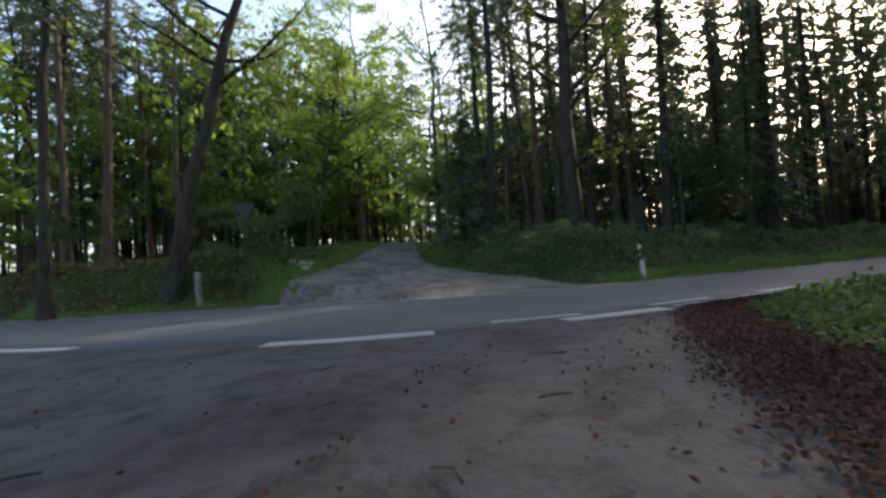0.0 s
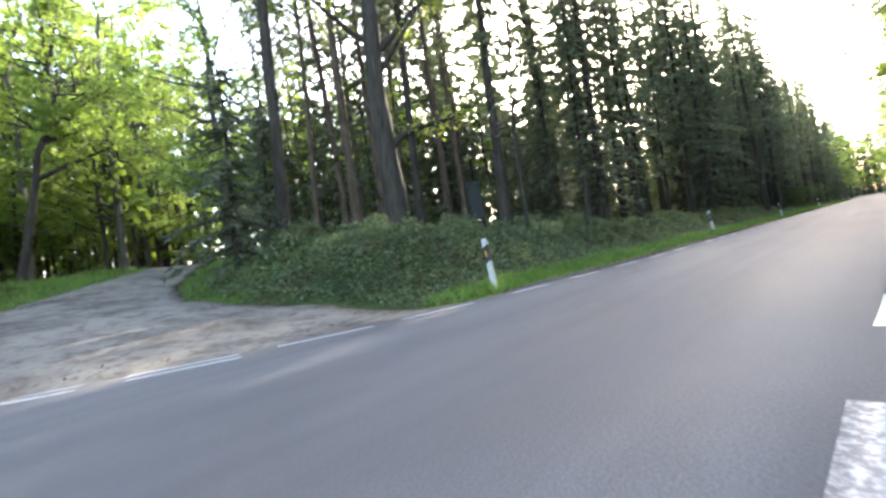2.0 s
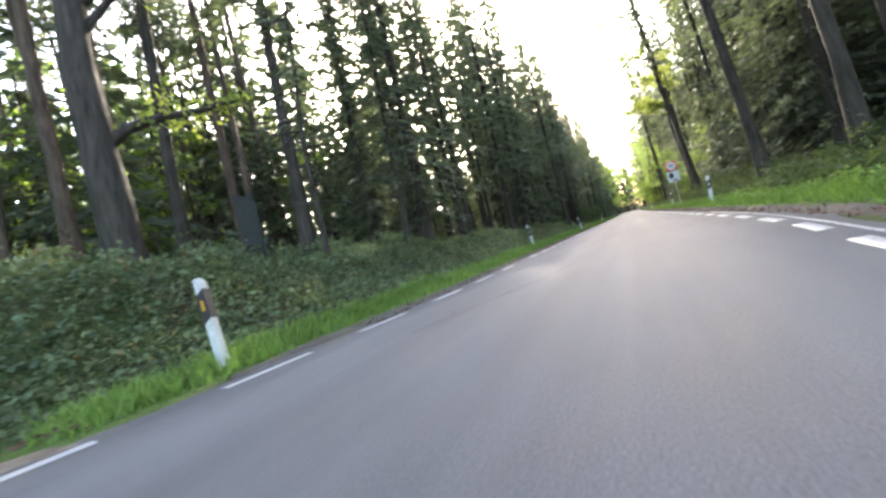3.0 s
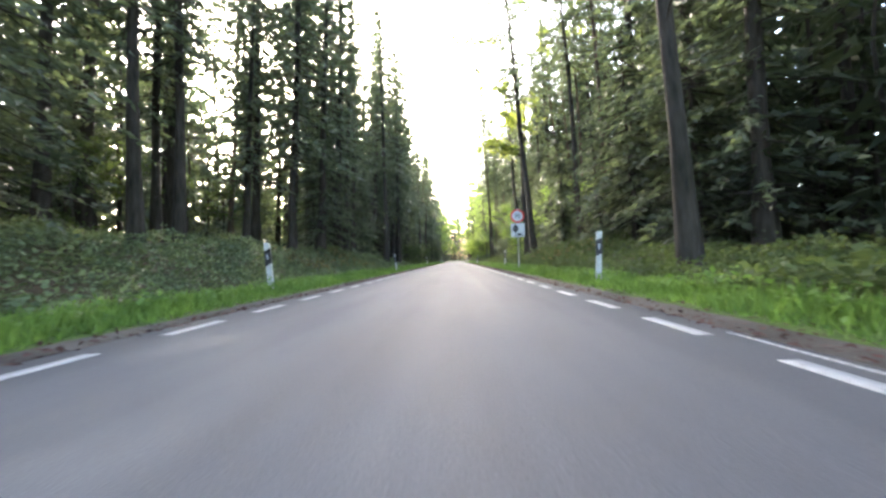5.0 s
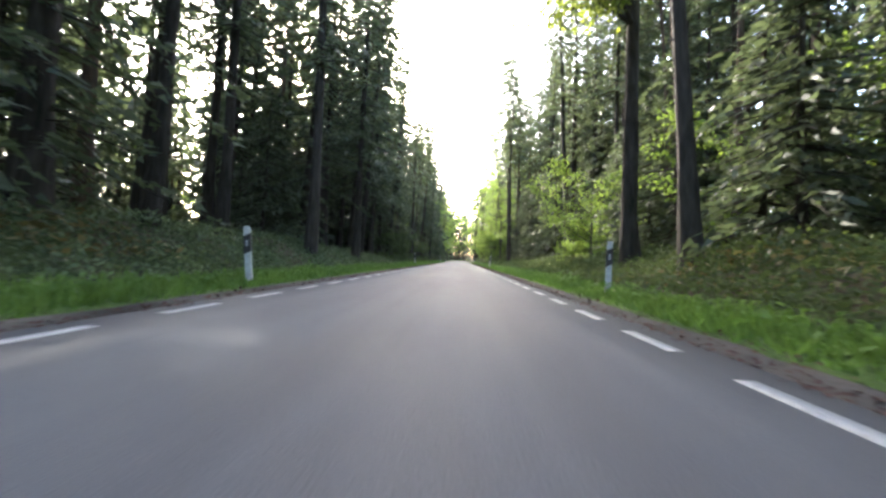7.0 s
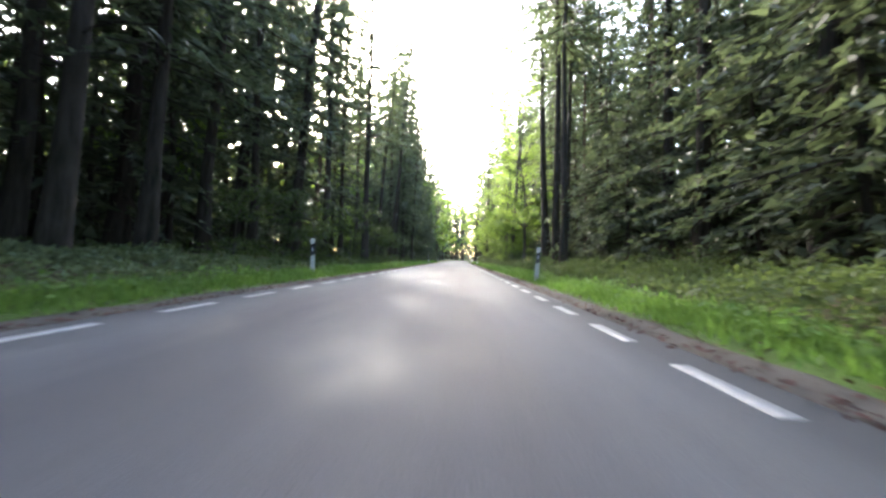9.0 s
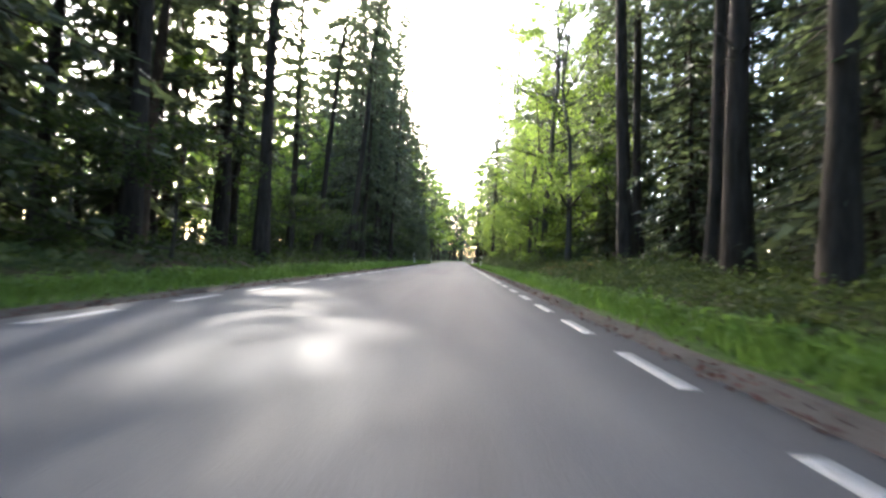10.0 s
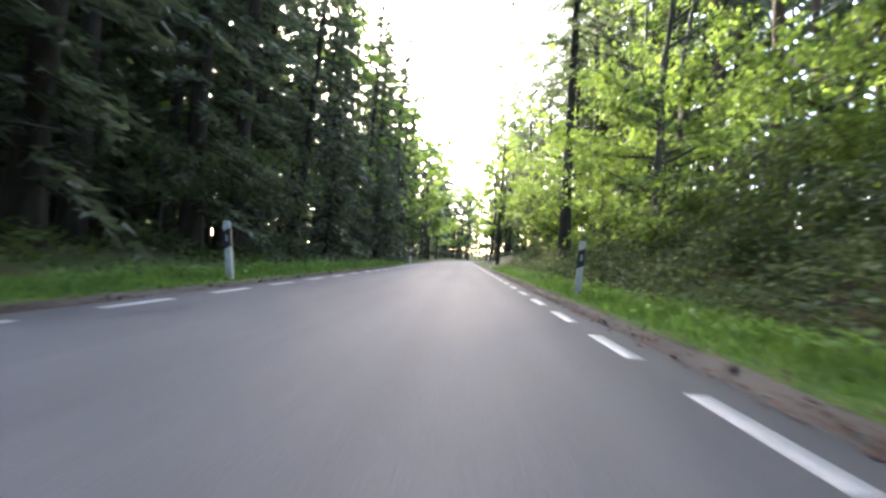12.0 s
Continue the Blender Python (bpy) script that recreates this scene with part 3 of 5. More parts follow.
def broadleaf_arrays(seed, h, r, crown_from, spread, leaf=0.16, n_limbs=11, twigs=8, per_twig=26, lean=(0, 0), spine=None, sides=9, limbs=()):
    """A deciduous tree: bent trunk, limbs, twigs and single leaves in loose clumps."""
    rng = np.random.default_rng(seed)
    n = 12 if spine is None else 20
    zs = np.linspace(-0.3, h * 0.93, n)
    bend = np.cumsum(rng.normal(0, 0.012 * h, (n, 2)), 0) * np.clip(zs / h, 0, 1)[:, None] + np.outer(np.maximum(zs, 0), lean)
    rad = r * (1 - 0.9 * np.clip(zs / h, 0, 1)) * (1 + 0.55 * np.exp(-np.maximum(zs, 0) / 0.4))
    if spine is not None:
        bend = np.array([[np.interp(z, spine[:, 2], spine[:, k]) for k in (0, 1)] for z in zs])
    path = np.column_stack([bend, zs])
    wood = [tube(path, rad, sides, 0.05, rng)]

    def at(z):
        return np.array([np.interp(z, zs, path[:, k]) for k in range(2)] + [z])

    def rad_at(z):
        return float(np.interp(z, zs, rad))
    cs, ds = [], []
    todo = [(rng.uniform(crown_from, 0.92) * h, rng.uniform(0, 2 * np.pi), None, None, 1.2, 1.0) for _ in range(n_limbs)]
    todo += [tuple(limb) + (1.2, 1.0)[len(limb) - 4:] for limb in limbs]
    for z, a, L, up, bow, thick in todo:
        p = at(z)
        u = np.clip((z / h - crown_from) / (1 - crown_from), 0, 1)
        L = L or spread * (0.4 + 0.65 * np.sin(np.pi * min(max(u, 0.12), 0.9))) * rng.uniform(0.6, 1.15)
        up = rng.uniform(0.15, 0.7) if up is None else up
        out = np.array([np.cos(a), np.sin(a), 0])
        k = 6
        s = np.linspace(0, 1, k)
        q = p + out * (L * s)[:, None] + np.array([0, 0, 1.0]) * (L * up * (s**bow))[:, None] + np.cumsum(rng.normal(0, 0.035 * L, (k, 3)), 0) * s[:, None]
        r0 = thick * min(0.55 * rad_at(z), 0.02 + 0.03 * L)
        wood.append(tube(q, r0 * (1 - 0.88 * s) + 0.004, 5))
        for _ in range(twigs):
            s0 = rng.uniform(0.25, 1.0)
            b = np.array([np.interp(s0, s, q[:, c]) for c in range(3)])
            d = unit(out * rng.uniform(0.2, 1) + rng.standard_normal(3) * np.array([0.8, 0.8, 0.4]))
            tl = rng.uniform(0.5, 1.3) * (0.3 + 0.13 * L)
            e = b + d * tl
            wood.append(tube([b, (b + e) / 2 + (0, 0, 0.05 * tl), e], [0.016, 0.01, 0.004], 3))
            c = b + (e - b) * rng.uniform(0.1, 1.15, per_twig)[:, None] + rng.standard_normal((per_twig, 3)) * np.array([0.24, 0.24, 0.13]) * (0.5 + 0.4 * tl)
            cs.append(c)
            ds.append(d + rng.standard_normal((per_twig, 3)) * 0.9 + np.array([0, 0, -0.35]))
    cs, ds = np.vstack(cs), np.vstack(ds)
    m = len(cs)
    return joined(wood), None, leaves(cs, ds, leaf * rng.uniform(0.65, 1.3, m), leaf * rng.uniform(0.45, 0.8, m), rng, 0.55)


def tree_thing(name, arrays, bark, leaf, label, category="tree", group=""):
    wood, boughs, fol = arrays
    ob = tagged(empty(name), label, category, group)
    child("trunk", mesh_of("trunk", *wood, [bark], smooth=True), ob)
    if boughs is None:
        child("crown", mesh_of("crown", *fol, [leaf]), ob)
    else:
        v, f = joined([boughs, fol])
        child("crown", mesh_of("crown", v, f, [bark, leaf], np.r_[np.zeros(len(boughs[1])), np.ones(len(fol[1]))]), ob)
    return ob


def turned(x, y, turn=0.0, size=1.0, tilt=(0, 0), sink=0.0, tall=1.0):
    return pose(x, y, ground_z(x, y) - sink, tilt[0], tilt[1]) @ Matrix.LocRotScale(None, Euler((0, 0, radians(turn))), (size, size, size * tall))


rng = np.random.default_rng(11)
KINDS = {}


def plant(kind, x, y, turn=None, size=1.0, tilt=(0, 0), tall=1.0, label=""):
    """Sets a tree or shrub of a kind at x, y: the first is built, the rest share its meshes."""
    turn = rng.uniform(0, 360) if turn is None else turn
    m = turned(x, y, turn, size, tilt, 0.05, tall)
    if kind not in KINDS:
        KINDS[kind] = CATALOGUE[kind]()
        ob = KINDS[kind]
        ob.matrix_basis = m
    else:
        ob = copy_thing(KINDS[kind], Matrix.Identity(4))
        ob.matrix_basis = m
    if label:
        ob["label"] = label
    return ob


SPRUCE = "tall dark green spruce with drooping boughs and bare lower trunk"
CATALOGUE = {
    "spruce_a": lambda: tree_thing("spruce_tree", conifer_arrays(1, 25, 0.2, 0.3, 2.9, 0.7, 5, 0.125, 0.42), BARK, NEEDLE, SPRUCE, group="roadside spruces"),
    "spruce_b": lambda: tree_thing("spruce_tree", conifer_arrays(2, 23, 0.18, 0.2, 2.7, 0.7, 5, 0.125, 0.42, stubs=14), BARK, NEEDLE, SPRUCE, group="roadside spruces"),
    "spruce_c": lambda: tree_thing("spruce_tree", conifer_arrays(3, 27, 0.21, 0.42, 3.0, 0.7, 5, 0.125, 0.42, stubs=16), BARK, NEEDLE, SPRUCE, group="roadside spruces"),
    "slim_spruce": lambda: tree_thing("spruce_tree", conifer_arrays(9, 23, 0.165, 0.45, 2.5, 0.7, 5, 0.125, 0.42, stubs=14), BARK, NEEDLE, "slim forest spruce with a bare dark trunk and short dead stubs", group="roadside spruces"),
    "spruce_edge": lambda: tree_thing("spruce_tree", conifer_arrays(4, 24, 0.25, 0.06, 3.1, 0.62, 5, 0.125, 0.4), BARK, NEEDLE, "dense dark spruce with boughs hanging almost to the ground", group="roadside spruces"),
    "pine_a": lambda: tree_thing("pine_tree", conifer_arrays(5, 24, 0.2, 0.62, 2.6, 0.5, 5, 0.12, 0.4, stubs=20), PINE_BARK, NEEDLE, "slender forest pine with a bare reddish trunk", group="forest pines"),
    "pine_b": lambda: tree_thing("pine_tree", conifer_arrays(6, 22, 0.16, 0.58, 2.2, 0.55, 5, 0.12, 0.4, (0.015, 0.0), 22), PINE_BARK, NEEDLE, "slender forest pine with a bare reddish trunk", group="forest pines"),
    "young_spruce": lambda: tree_thing("young_spruce", conifer_arrays(7, 6.5, 0.09, 0.03, 1.7, 0.36, 6, 0.11, 0.36, stubs=0), BARK, NEEDLE, "young bushy spruce growing at the forest edge", "spruce", "young spruces"),
    "sapling": lambda: tree_thing("thin_sapling", conifer_arrays(8, 11, 0.07, 0.35, 1.0, 0.6, 4, 0.16, 0.36, (0.01, 0.02), 12), BARK, NEEDLE, "thin spindly sapling in the shade of taller trees", "sapling", "saplings"),
    "beech": lambda: tree_thing("beech_tree", broadleaf_arrays(21, 19, 0.17, 0.12, 4.4, 0.16, 26, 9, 24), BEECH_BARK, LEAF, "young beech with bright green leaves from low down", group="broadleaved trees"),
    "beech_b": lambda: tree_thing("beech_tree", broadleaf_arrays(22, 14, 0.13, 0.16, 3.8, 0.16, 21, 9, 24, (0.03, 0.02)), BEECH_BARK, LEAF, "young beech with bright green leaves from low down", group="broadleaved trees"),
    "oak": lambda: tree_thing("oak_tree", broadleaf_arrays(23, 20, 0.24, 0.34, 5.8, 0.19, 20, 10, 26, limbs=((7.5, 3.3, 4.6, 0.12), (9.5, 2.7, 5.0, 0.35), (9.0, 3.9, 4.2, 0.3))), BARK, OAK_LEAF, "oak with spreading limbs and yellow-green leaves", group="broadleaved trees"),
    "old_oak": lambda: tree_thing("old_oak_tree", broadleaf_arrays(24, 21, 0.4, 0.42, 5.0, 0.16, 13, 8, 20, spine=np.array([(0, 0, -0.3), (-0.04, -0.06, 1.9), (-0.12, -0.16, 3.3), (-0.18, -0.24, 5), (-0.12, -0.16, 8), (-0.3, -0.3, 13), (-0.4, -0.5, 20)]), limbs=((2.9, 0.93, 2.8, 0.5, 0.6, 1.5), (5.3, 0.85, 2.4, 1.3, 0.9, 1.2), (6.1, 1.0, 3.0, 1.0, 0.9, 1.2), (6.6, 4.2, 3.0, 0.9), (8.4, 0.7, 3.4, 1.0))), BARK, OAK_LEAF, "old thick-trunked oak with a low curved branch", group="broadleaved trees"),
    "leaning": lambda: tree_thing("leaning_tree", broadleaf_arrays(25, 19, 0.3, 0.42, 4.4, 0.16, 14, 8, 20, (0.0, 0.17), limbs=((7.6, 2.6, 3.2, 1.0), (7.8, 0.9, 3.4, 1.0))), BARK, OAK_LEAF, "dark leaning broadleaved tree forking high up", group="broadleaved trees"),
    "slender": lambda: tree_thing("slender_tree", broadleaf_arrays(26, 17, 0.2, 0.4, 6.0, 0.22, 30, 11, 30, spine=np.array([(0, 0, -0.3), (0, 0.46, 2.5), (0, 0.82, 5.3), (0, 0.95, 6.7), (0, 1.64, 8.4), (0.1, 1.75, 9.5), (0.2, 1.46, 10.6), (0.3, 1.75, 12.2), (0.3, 2.3, 16)]), limbs=((5.2, 1.57, 4.7, 0.75, 1.0, 1.6), (5.4, 4.5, 2.6, 0.7), (9.0, 1.5, 3.4, 0.9, 1.0, 1.2), (7.6, 4.5, 3.4, 0.8), (8.0, 0.6, 5.0, 0.3), (7.4, 1.9, 5.6, 0.25), (8.6, 2.4, 5.0, 0.3))), BARK, LEAF, "slender crooked tree with bright green leaves and a low side limb", group="broadleaved trees"),
    "shrub_a": lambda: tree_thing("shrub", broadleaf_arrays(31, 3.2, 0.035, 0.08, 1.5, 0.13, 12, 7, 16), BEECH_BARK, SHRUB, "leafy green shrub at the forest edge", "shrub", "edge shrubs"),
    "shrub_b": lambda: tree_thing("shrub", broadleaf_arrays(32, 2.2, 0.03, 0.05, 1.3, 0.12, 12, 7, 15), BEECH_BARK, SHRUB, "leafy green shrub at the forest edge", "shrub", "edge shrubs"),
    "bright_shrub": lambda: tree_thing("beech_shrub", broadleaf_arrays(33, 4.6, 0.05, 0.1, 2.0, 0.15, 15, 8, 18), BEECH_BARK, LEAF, "beech shrub with bright yellow-green leaves", "shrub", "bright beech shrubs"),
}

KEY = [  # kind, x, y, turn, size, tilt
    ("leaning", -13.6, 1.3, 20, 1.15, (-2.5, 2)), ("spruce_c", -13.2, -2.2, 40, 0.95, (-2, 3)), ("pine_a", -18.5, -2.0, 80, 1.1, (-2, 2)),
    ("slender", -26.5, 7.9, 0, 1.0, (-2.5, 2)), ("young_spruce", -10.6, 12.6, 10, 0.95, (-2.5, 2)), ("young_spruce", -12.6, 14.4, 80, 0.8, (-2.5, 2)),
    ("spruce_c", -10.9, 14.0, 130, 0.95, (-2.5, 2)), ("old_oak", -9.1, 17.2, 0, 1.0, (-2.5, 2)), ("sapling", -5.8, 19.7, 0, 0.95, (-2.5, 2)),
    ("spruce_a", -8.3, 21.8, 200, 1.05, (-2.5, 2)), ("spruce_b", -5.8, 23.4, 90, 0.5, (-2.5, 2)), ("spruce_edge", -8.1, 25.1, 20, 0.52, (-2.5, 2)),
    ("beech_b", -23.5, 16.5, 200, 1.05, (-2.5, 2)), ("beech", -31.0, 12.5, 120, 1.35, (-2.5, 2)), ("beech_b", -17.5, 14.9, 300, 0.9, (-2.5, 2)),
    # spruces at x 7.2 to 9.2: unseen, added to shade the driveway
    ("beech", -20.5, 15.5, 150, 1.1, (-2.5, 2)), ("beech", -36.0, 20.6, 40, 1.0, (-2.5, 2)), ("beech", -33.5, 8.2, 70, 1.35, (-2.5, 2)), ("spruce_edge", 7.2, 11.8, 0, 0.9, (0, 0)), ("spruce_b", 9.2, 9.6, 60, 1.0, (0, 0)), ("spruce_b", 8.6, 14.2, 120, 1.0, (0, 0)), ("spruce_a", -9.3, 54.0, 15, 0.95, (0, 1)), ("spruce_b", -12.0, 62.0, 75, 1.0, (0, 1)), ("beech_b", -29.5, 5.6, 210, 1.2, (-2.5, 2)),
    ("slim_spruce", 5.1, 18.7, 30, 1.0, (0, -3)), ("slim_spruce", 4.9, 22.9, 150, 0.95, (0, -2)), ("slim_spruce", 6.6, 20.8, 260, 1.05, (0, -2)),
    ("slim_spruce", 4.8, 29.1, 110, 1.08, (0, -3)), ("spruce_c", 5.25, 47.0, 300, 0.9, (0, -4)), ("oak", 5.5, 50.7, 10, 1.0, (0, -4)),
    ("bright_shrub", 8.4, 51.0, 0, 1.0, (0, 0)), ("bright_shrub", 9.6, 46.1, 90, 1.0, (0, 0)), ("bright_shrub", 5.7, 57.8, 60, 1.0, (0, 0)), ("bright_shrub", 5.6, 54.8, 160, 0.8, (0, 0)), ("young_spruce", 9.1, 47.1, 0, 0.9, (0, 0)),
    ("spruce_c", -11.5, 90.2, 0, 0.95, (0, 0)), ("pine_a", -14.0, 93.3, 60, 1.0, (0, 0)), ("spruce_a", -5.3, 88.3, 200, 1.0, (0, 0)),
    ("spruce_c", -5.7, 100.1, 120, 1.0, (0, 4)), ("slim_spruce", -6.2, 95.8, 250, 0.95, (0, 4)), ("spruce_b", -5.7, 103.7, 10, 1.0, (0, 1)), ("spruce_edge", -6.6, 105.6, 90, 1.0, (0, 0)), ("spruce_b", -5.5, 107.7, 200, 1.05, (0, 0)), ("spruce_edge", -8.4, 109.9, 300, 1.0, (0, 0)), ("spruce_b", -10.0, 113.4, 50, 1.0, (0, 0)), ("spruce_edge", -11.9, 117.0, 160, 1.05, (0, 0)), ("spruce_b", -7.3, 89.4, 140, 0.95, (0, 0)), ("spruce_a", -8.4, 98.1, 70, 0.95, (0, 0)), ("spruce_b", -9.1, 93.5, 20, 0.9, (0, 0)), ("spruce_a", -6.8, 84.8, 80, 1.0, (0, 0)), ("slim_spruce", 5.6, 82.4, 10, 1.15, (0, -1)), ("beech_b", 4.9, 98.8, 320, 0.85, (0, -2)), ("bright_shrub", 4.6, 95.6, 30, 0.85, (0, 0)), ("bright_shrub", 4.7, 101.4, 130, 0.85, (0, 0)), ("beech", 5.1, 96.6, 200, 1.0, (0, 0)),
    ("beech_b", 5.7, 93.9, 140, 1.0, (0, 0)), ("beech", 6.5, 100.5, 20, 0.95, (0, 0)), ("beech_b", 5.8, 117.1, 260, 0.85, (0, 0)), ("beech_b", 7.8, 120.4, 30, 1.0, (0, 0)),
    ("slim_spruce", 6.6, 85.0, 120, 0.95, (0, 0)), ("slim_spruce", 5.3, 80.3, 230, 1.0, (0, -1)), ("spruce_a", -5.0, 53.6, 70, 1.0, (0, 0)), ("spruce_b", -4.9, 59.8, 190, 1.0, (0, 1)),
    ("spruce_edge", 7.6, 31.0, 40, 0.9, (0, 0)), ("spruce_edge", 8.0, 34.6, 170, 0.95, (0, 0)), ("spruce_edge", 7.8, 38.2, 290, 0.85, (0, 0)), ("spruce_edge", 8.0, 66.8, 10, 0.9, (0, 0)), ("spruce_edge", 8.4, 70.6, 130, 1.0, (0, 0)), ("spruce_edge", 7.9, 74.3, 250, 0.95, (0, 0)), ("spruce_edge", 8.5, 77.6, 330, 0.9, (0, 0)),
    # bright shrubs here: the paler leaf colour stands in for sun on the bank
    ("beech_b", 6.0, 106.4, 10, 0.9, (0, 0)), ("beech_b", 6.6, 111.4, 100, 0.95, (0, -1)), ("bright_shrub", 5.2, 99.3, 60, 0.75, (0, 0)), ("bright_shrub", 5.7, 103.2, 160, 0.7, (0, 0)), ("bright_shrub", 5.3, 108.5, 260, 0.7, (0, 0)), ("shrub_a", 4.9, 105.2, 20, 0.75, (0, 0)), ("bright_shrub", 6.0, 113.0, 300, 0.75, (0, 0)), ("spruce_a", 4.7, 122.1, 220, 1.0, (0, 0)), ("spruce_b", -4.8, 110.6, 330, 1.0, (0, 1)),
]


def clear_of_ways(x, y, room):
    d, _, _ = near_line(np.array([x]), np.array([y]), ROAD_F)
    t, _, tw = near_line(np.array([x]), np.array([y]), TRACK_F, TRACK_W)
    v, _, vw = near_line(np.array([x]), np.array([y]), DRIVE_F, DRIVE_W)
    return d[0] > 2.4 + room and t[0] > tw[0] + 0.6 * room and v[0] > vw[0] + 0.6 * room


def build_forest():
    placed = []
    for kind, x, y, turn, size, tilt in KEY:
        plant(kind, x, y, turn, size, tilt)
        placed.append((x, y))
    r = np.random.default_rng(5)

    def scatter(kinds, count, xr, yr, gap, room, sizes=(0.85, 1.12)):
        done = tries = 0
        while done < count and tries < count * 40:
            tries += 1
            x, y = r.uniform(*xr), r.uniform(*yr)
            if not clear_of_ways(x, y, room) or any((x - a) ** 2 + (y - b) ** 2 < gap * gap for a, b in placed):
                continue
            plant(kinds[r.integers(len(kinds))], x, y, r.uniform(0, 360), r.uniform(*sizes), (r.normal(0, 1), r.normal(0, 1) - 2.2 * np.sign(x) * (abs(x) < 13)))
            placed.append((x, y))
            done += 1
    # west side, behind the bramble bank and on along the road
    scatter(["pine_a", "pine_b", "spruce_c", "pine_b"], 11, (-18, -9.5), (17.1, 24.1), 2.2, 5)
    scatter(["spruce_b", "spruce_edge", "spruce_a"], 9, (-9.6, -5.5), (24.1, 35.1), 1.9, 3.2, (0.6, 0.8))
    scatter(["spruce_b", "pine_b", "shrub_a", "sapling"], 12, (-24, -11), (18.4, 35.1), 2.2, 6)
    scatter(["spruce_b", "spruce_c", "spruce_edge", "spruce_a"], 7, (-7.1, -5.4), (35.1, 65.9), 3.0, 3.2, (0.78, 0.98))
    scatter(["spruce_c", "pine_a", "pine_b", "spruce_b", "spruce_a"], 16, (-12.3, -6.3), (32.2, 65.9), 2.2, 4.2, (0.85, 1.05))
    scatter(["spruce_b", "spruce_edge", "spruce_c", "spruce_a"], 16, (-12.3, -5.7), (62.6, 82.4), 2.0, 3.6)
    scatter(["spruce_c", "pine_a", "spruce_a"], 12, (-20.5, -7.1), (82.4, 97.7), 2.4, 4)
    scatter(["spruce_edge", "spruce_b", "spruce_a", "spruce_edge"], 16, (-8.3, -6.3), (110.6, 153.4), 2.2, 3.2, (0.9, 1.12))
    scatter(["spruce_b", "spruce_c", "spruce_a"], 14, (-12.3, -6.7), (112, 153.4), 2.2, 4.5, (0.95, 1.15))
    # beyond the forest track, and on its far side
    scatter(["pine_a", "pine_b", "pine_b", "spruce_c"], 20, (-46, -15), (-14, 3), 2.6, 1.8)
    scatter(["beech_b", "beech", "pine_a"], 8, (-48, -30), (3, 20), 3.2, 1.4)
    scatter(["pine_a", "pine_b", "beech_b", "pine_b"], 9, (-26, -15), (17.1, 30.8), 2.8, 2.2)
    scatter(["beech_b", "bright_shrub"], 6, (-48, -30), (4, 24.1), 3.0, 1.0)
    scatter(["spruce_a", "spruce_edge"], 6, (-34, -14), (-26, -6), 3, 3)
    # east side
    scatter(["slim_spruce", "spruce_a", "slim_spruce"], 12, (9.5, 20), (16, 26.8), 2.2, 4.5)
    scatter(["slim_spruce", "spruce_a", "slim_spruce", "pine_b", "spruce_c"], 19, (6.7, 13.3), (26.8, 61), 2.4, 4.5)
    scatter(["spruce_c", "spruce_c", "pine_a", "spruce_a"], 11, (6.1, 8.3), (57.8, 93), 2.8, 4.2)
    scatter(["spruce_b", "spruce_a", "spruce_edge", "pine_b", "spruce_c"], 26, (8, 13.3), (59.4, 102.4), 2.0, 5)
    scatter(["spruce_c", "pine_a", "beech_b", "spruce_a"], 12, (6.8, 9.2), (101.7, 153.4), 3.0, 3.2)
    scatter(["pine_a", "pine_b", "spruce_c"], 12, (8, 14.2), (102.4, 153.4), 2.8, 5.5)
    scatter(["spruce_a", "spruce_b", "oak"], 8, (8, 26), (-16, 10), 3.5, 3.5)
    # understorey
    scatter(["young_spruce"], 26, (6.8, 9.6), (28.1, 93), 1.7, 4.4, (0.8, 1.35))
    scatter(["young_spruce", "shrub_a"], 14, (-12, -6), (20.3, 69.3), 1.8, 3.4)
    scatter(["shrub_a", "shrub_b"], 12, (-8, -4.8), (71.1, 93), 1.3, 2.4, (0.6, 0.95))
    scatter(["young_spruce", "shrub_b", "shrub_b"], 14, (6.5, 11.4), (29.5, 94.6), 1.8, 2.6)
    scatter(["bright_shrub", "shrub_a", "shrub_b"], 26, (4.5, 8.8), (94.6, 136.9), 1.3, 2.3, (0.7, 1.15))
    scatter(["bright_shrub", "shrub_a"], 6, (7.5, 10.5), (47.1, 62.6), 1.6, 2.4, (0.7, 1.0))
    scatter(["bright_shrub", "shrub_a"], 9, (-15.2, -7.5), (88, 105.6), 2.0, 4.0, (0.7, 1.1))
    scatter(["shrub_b", "shrub_a"], 8, (-22, -8.5), (-6, 7), 1.8, 1.4, (0.7, 1.1))
    scatter(["shrub_a", "young_spruce"], 8, (-6.3, -4.4), (96.1, 145.2), 1.8, 2.0, (0.7, 1.1))


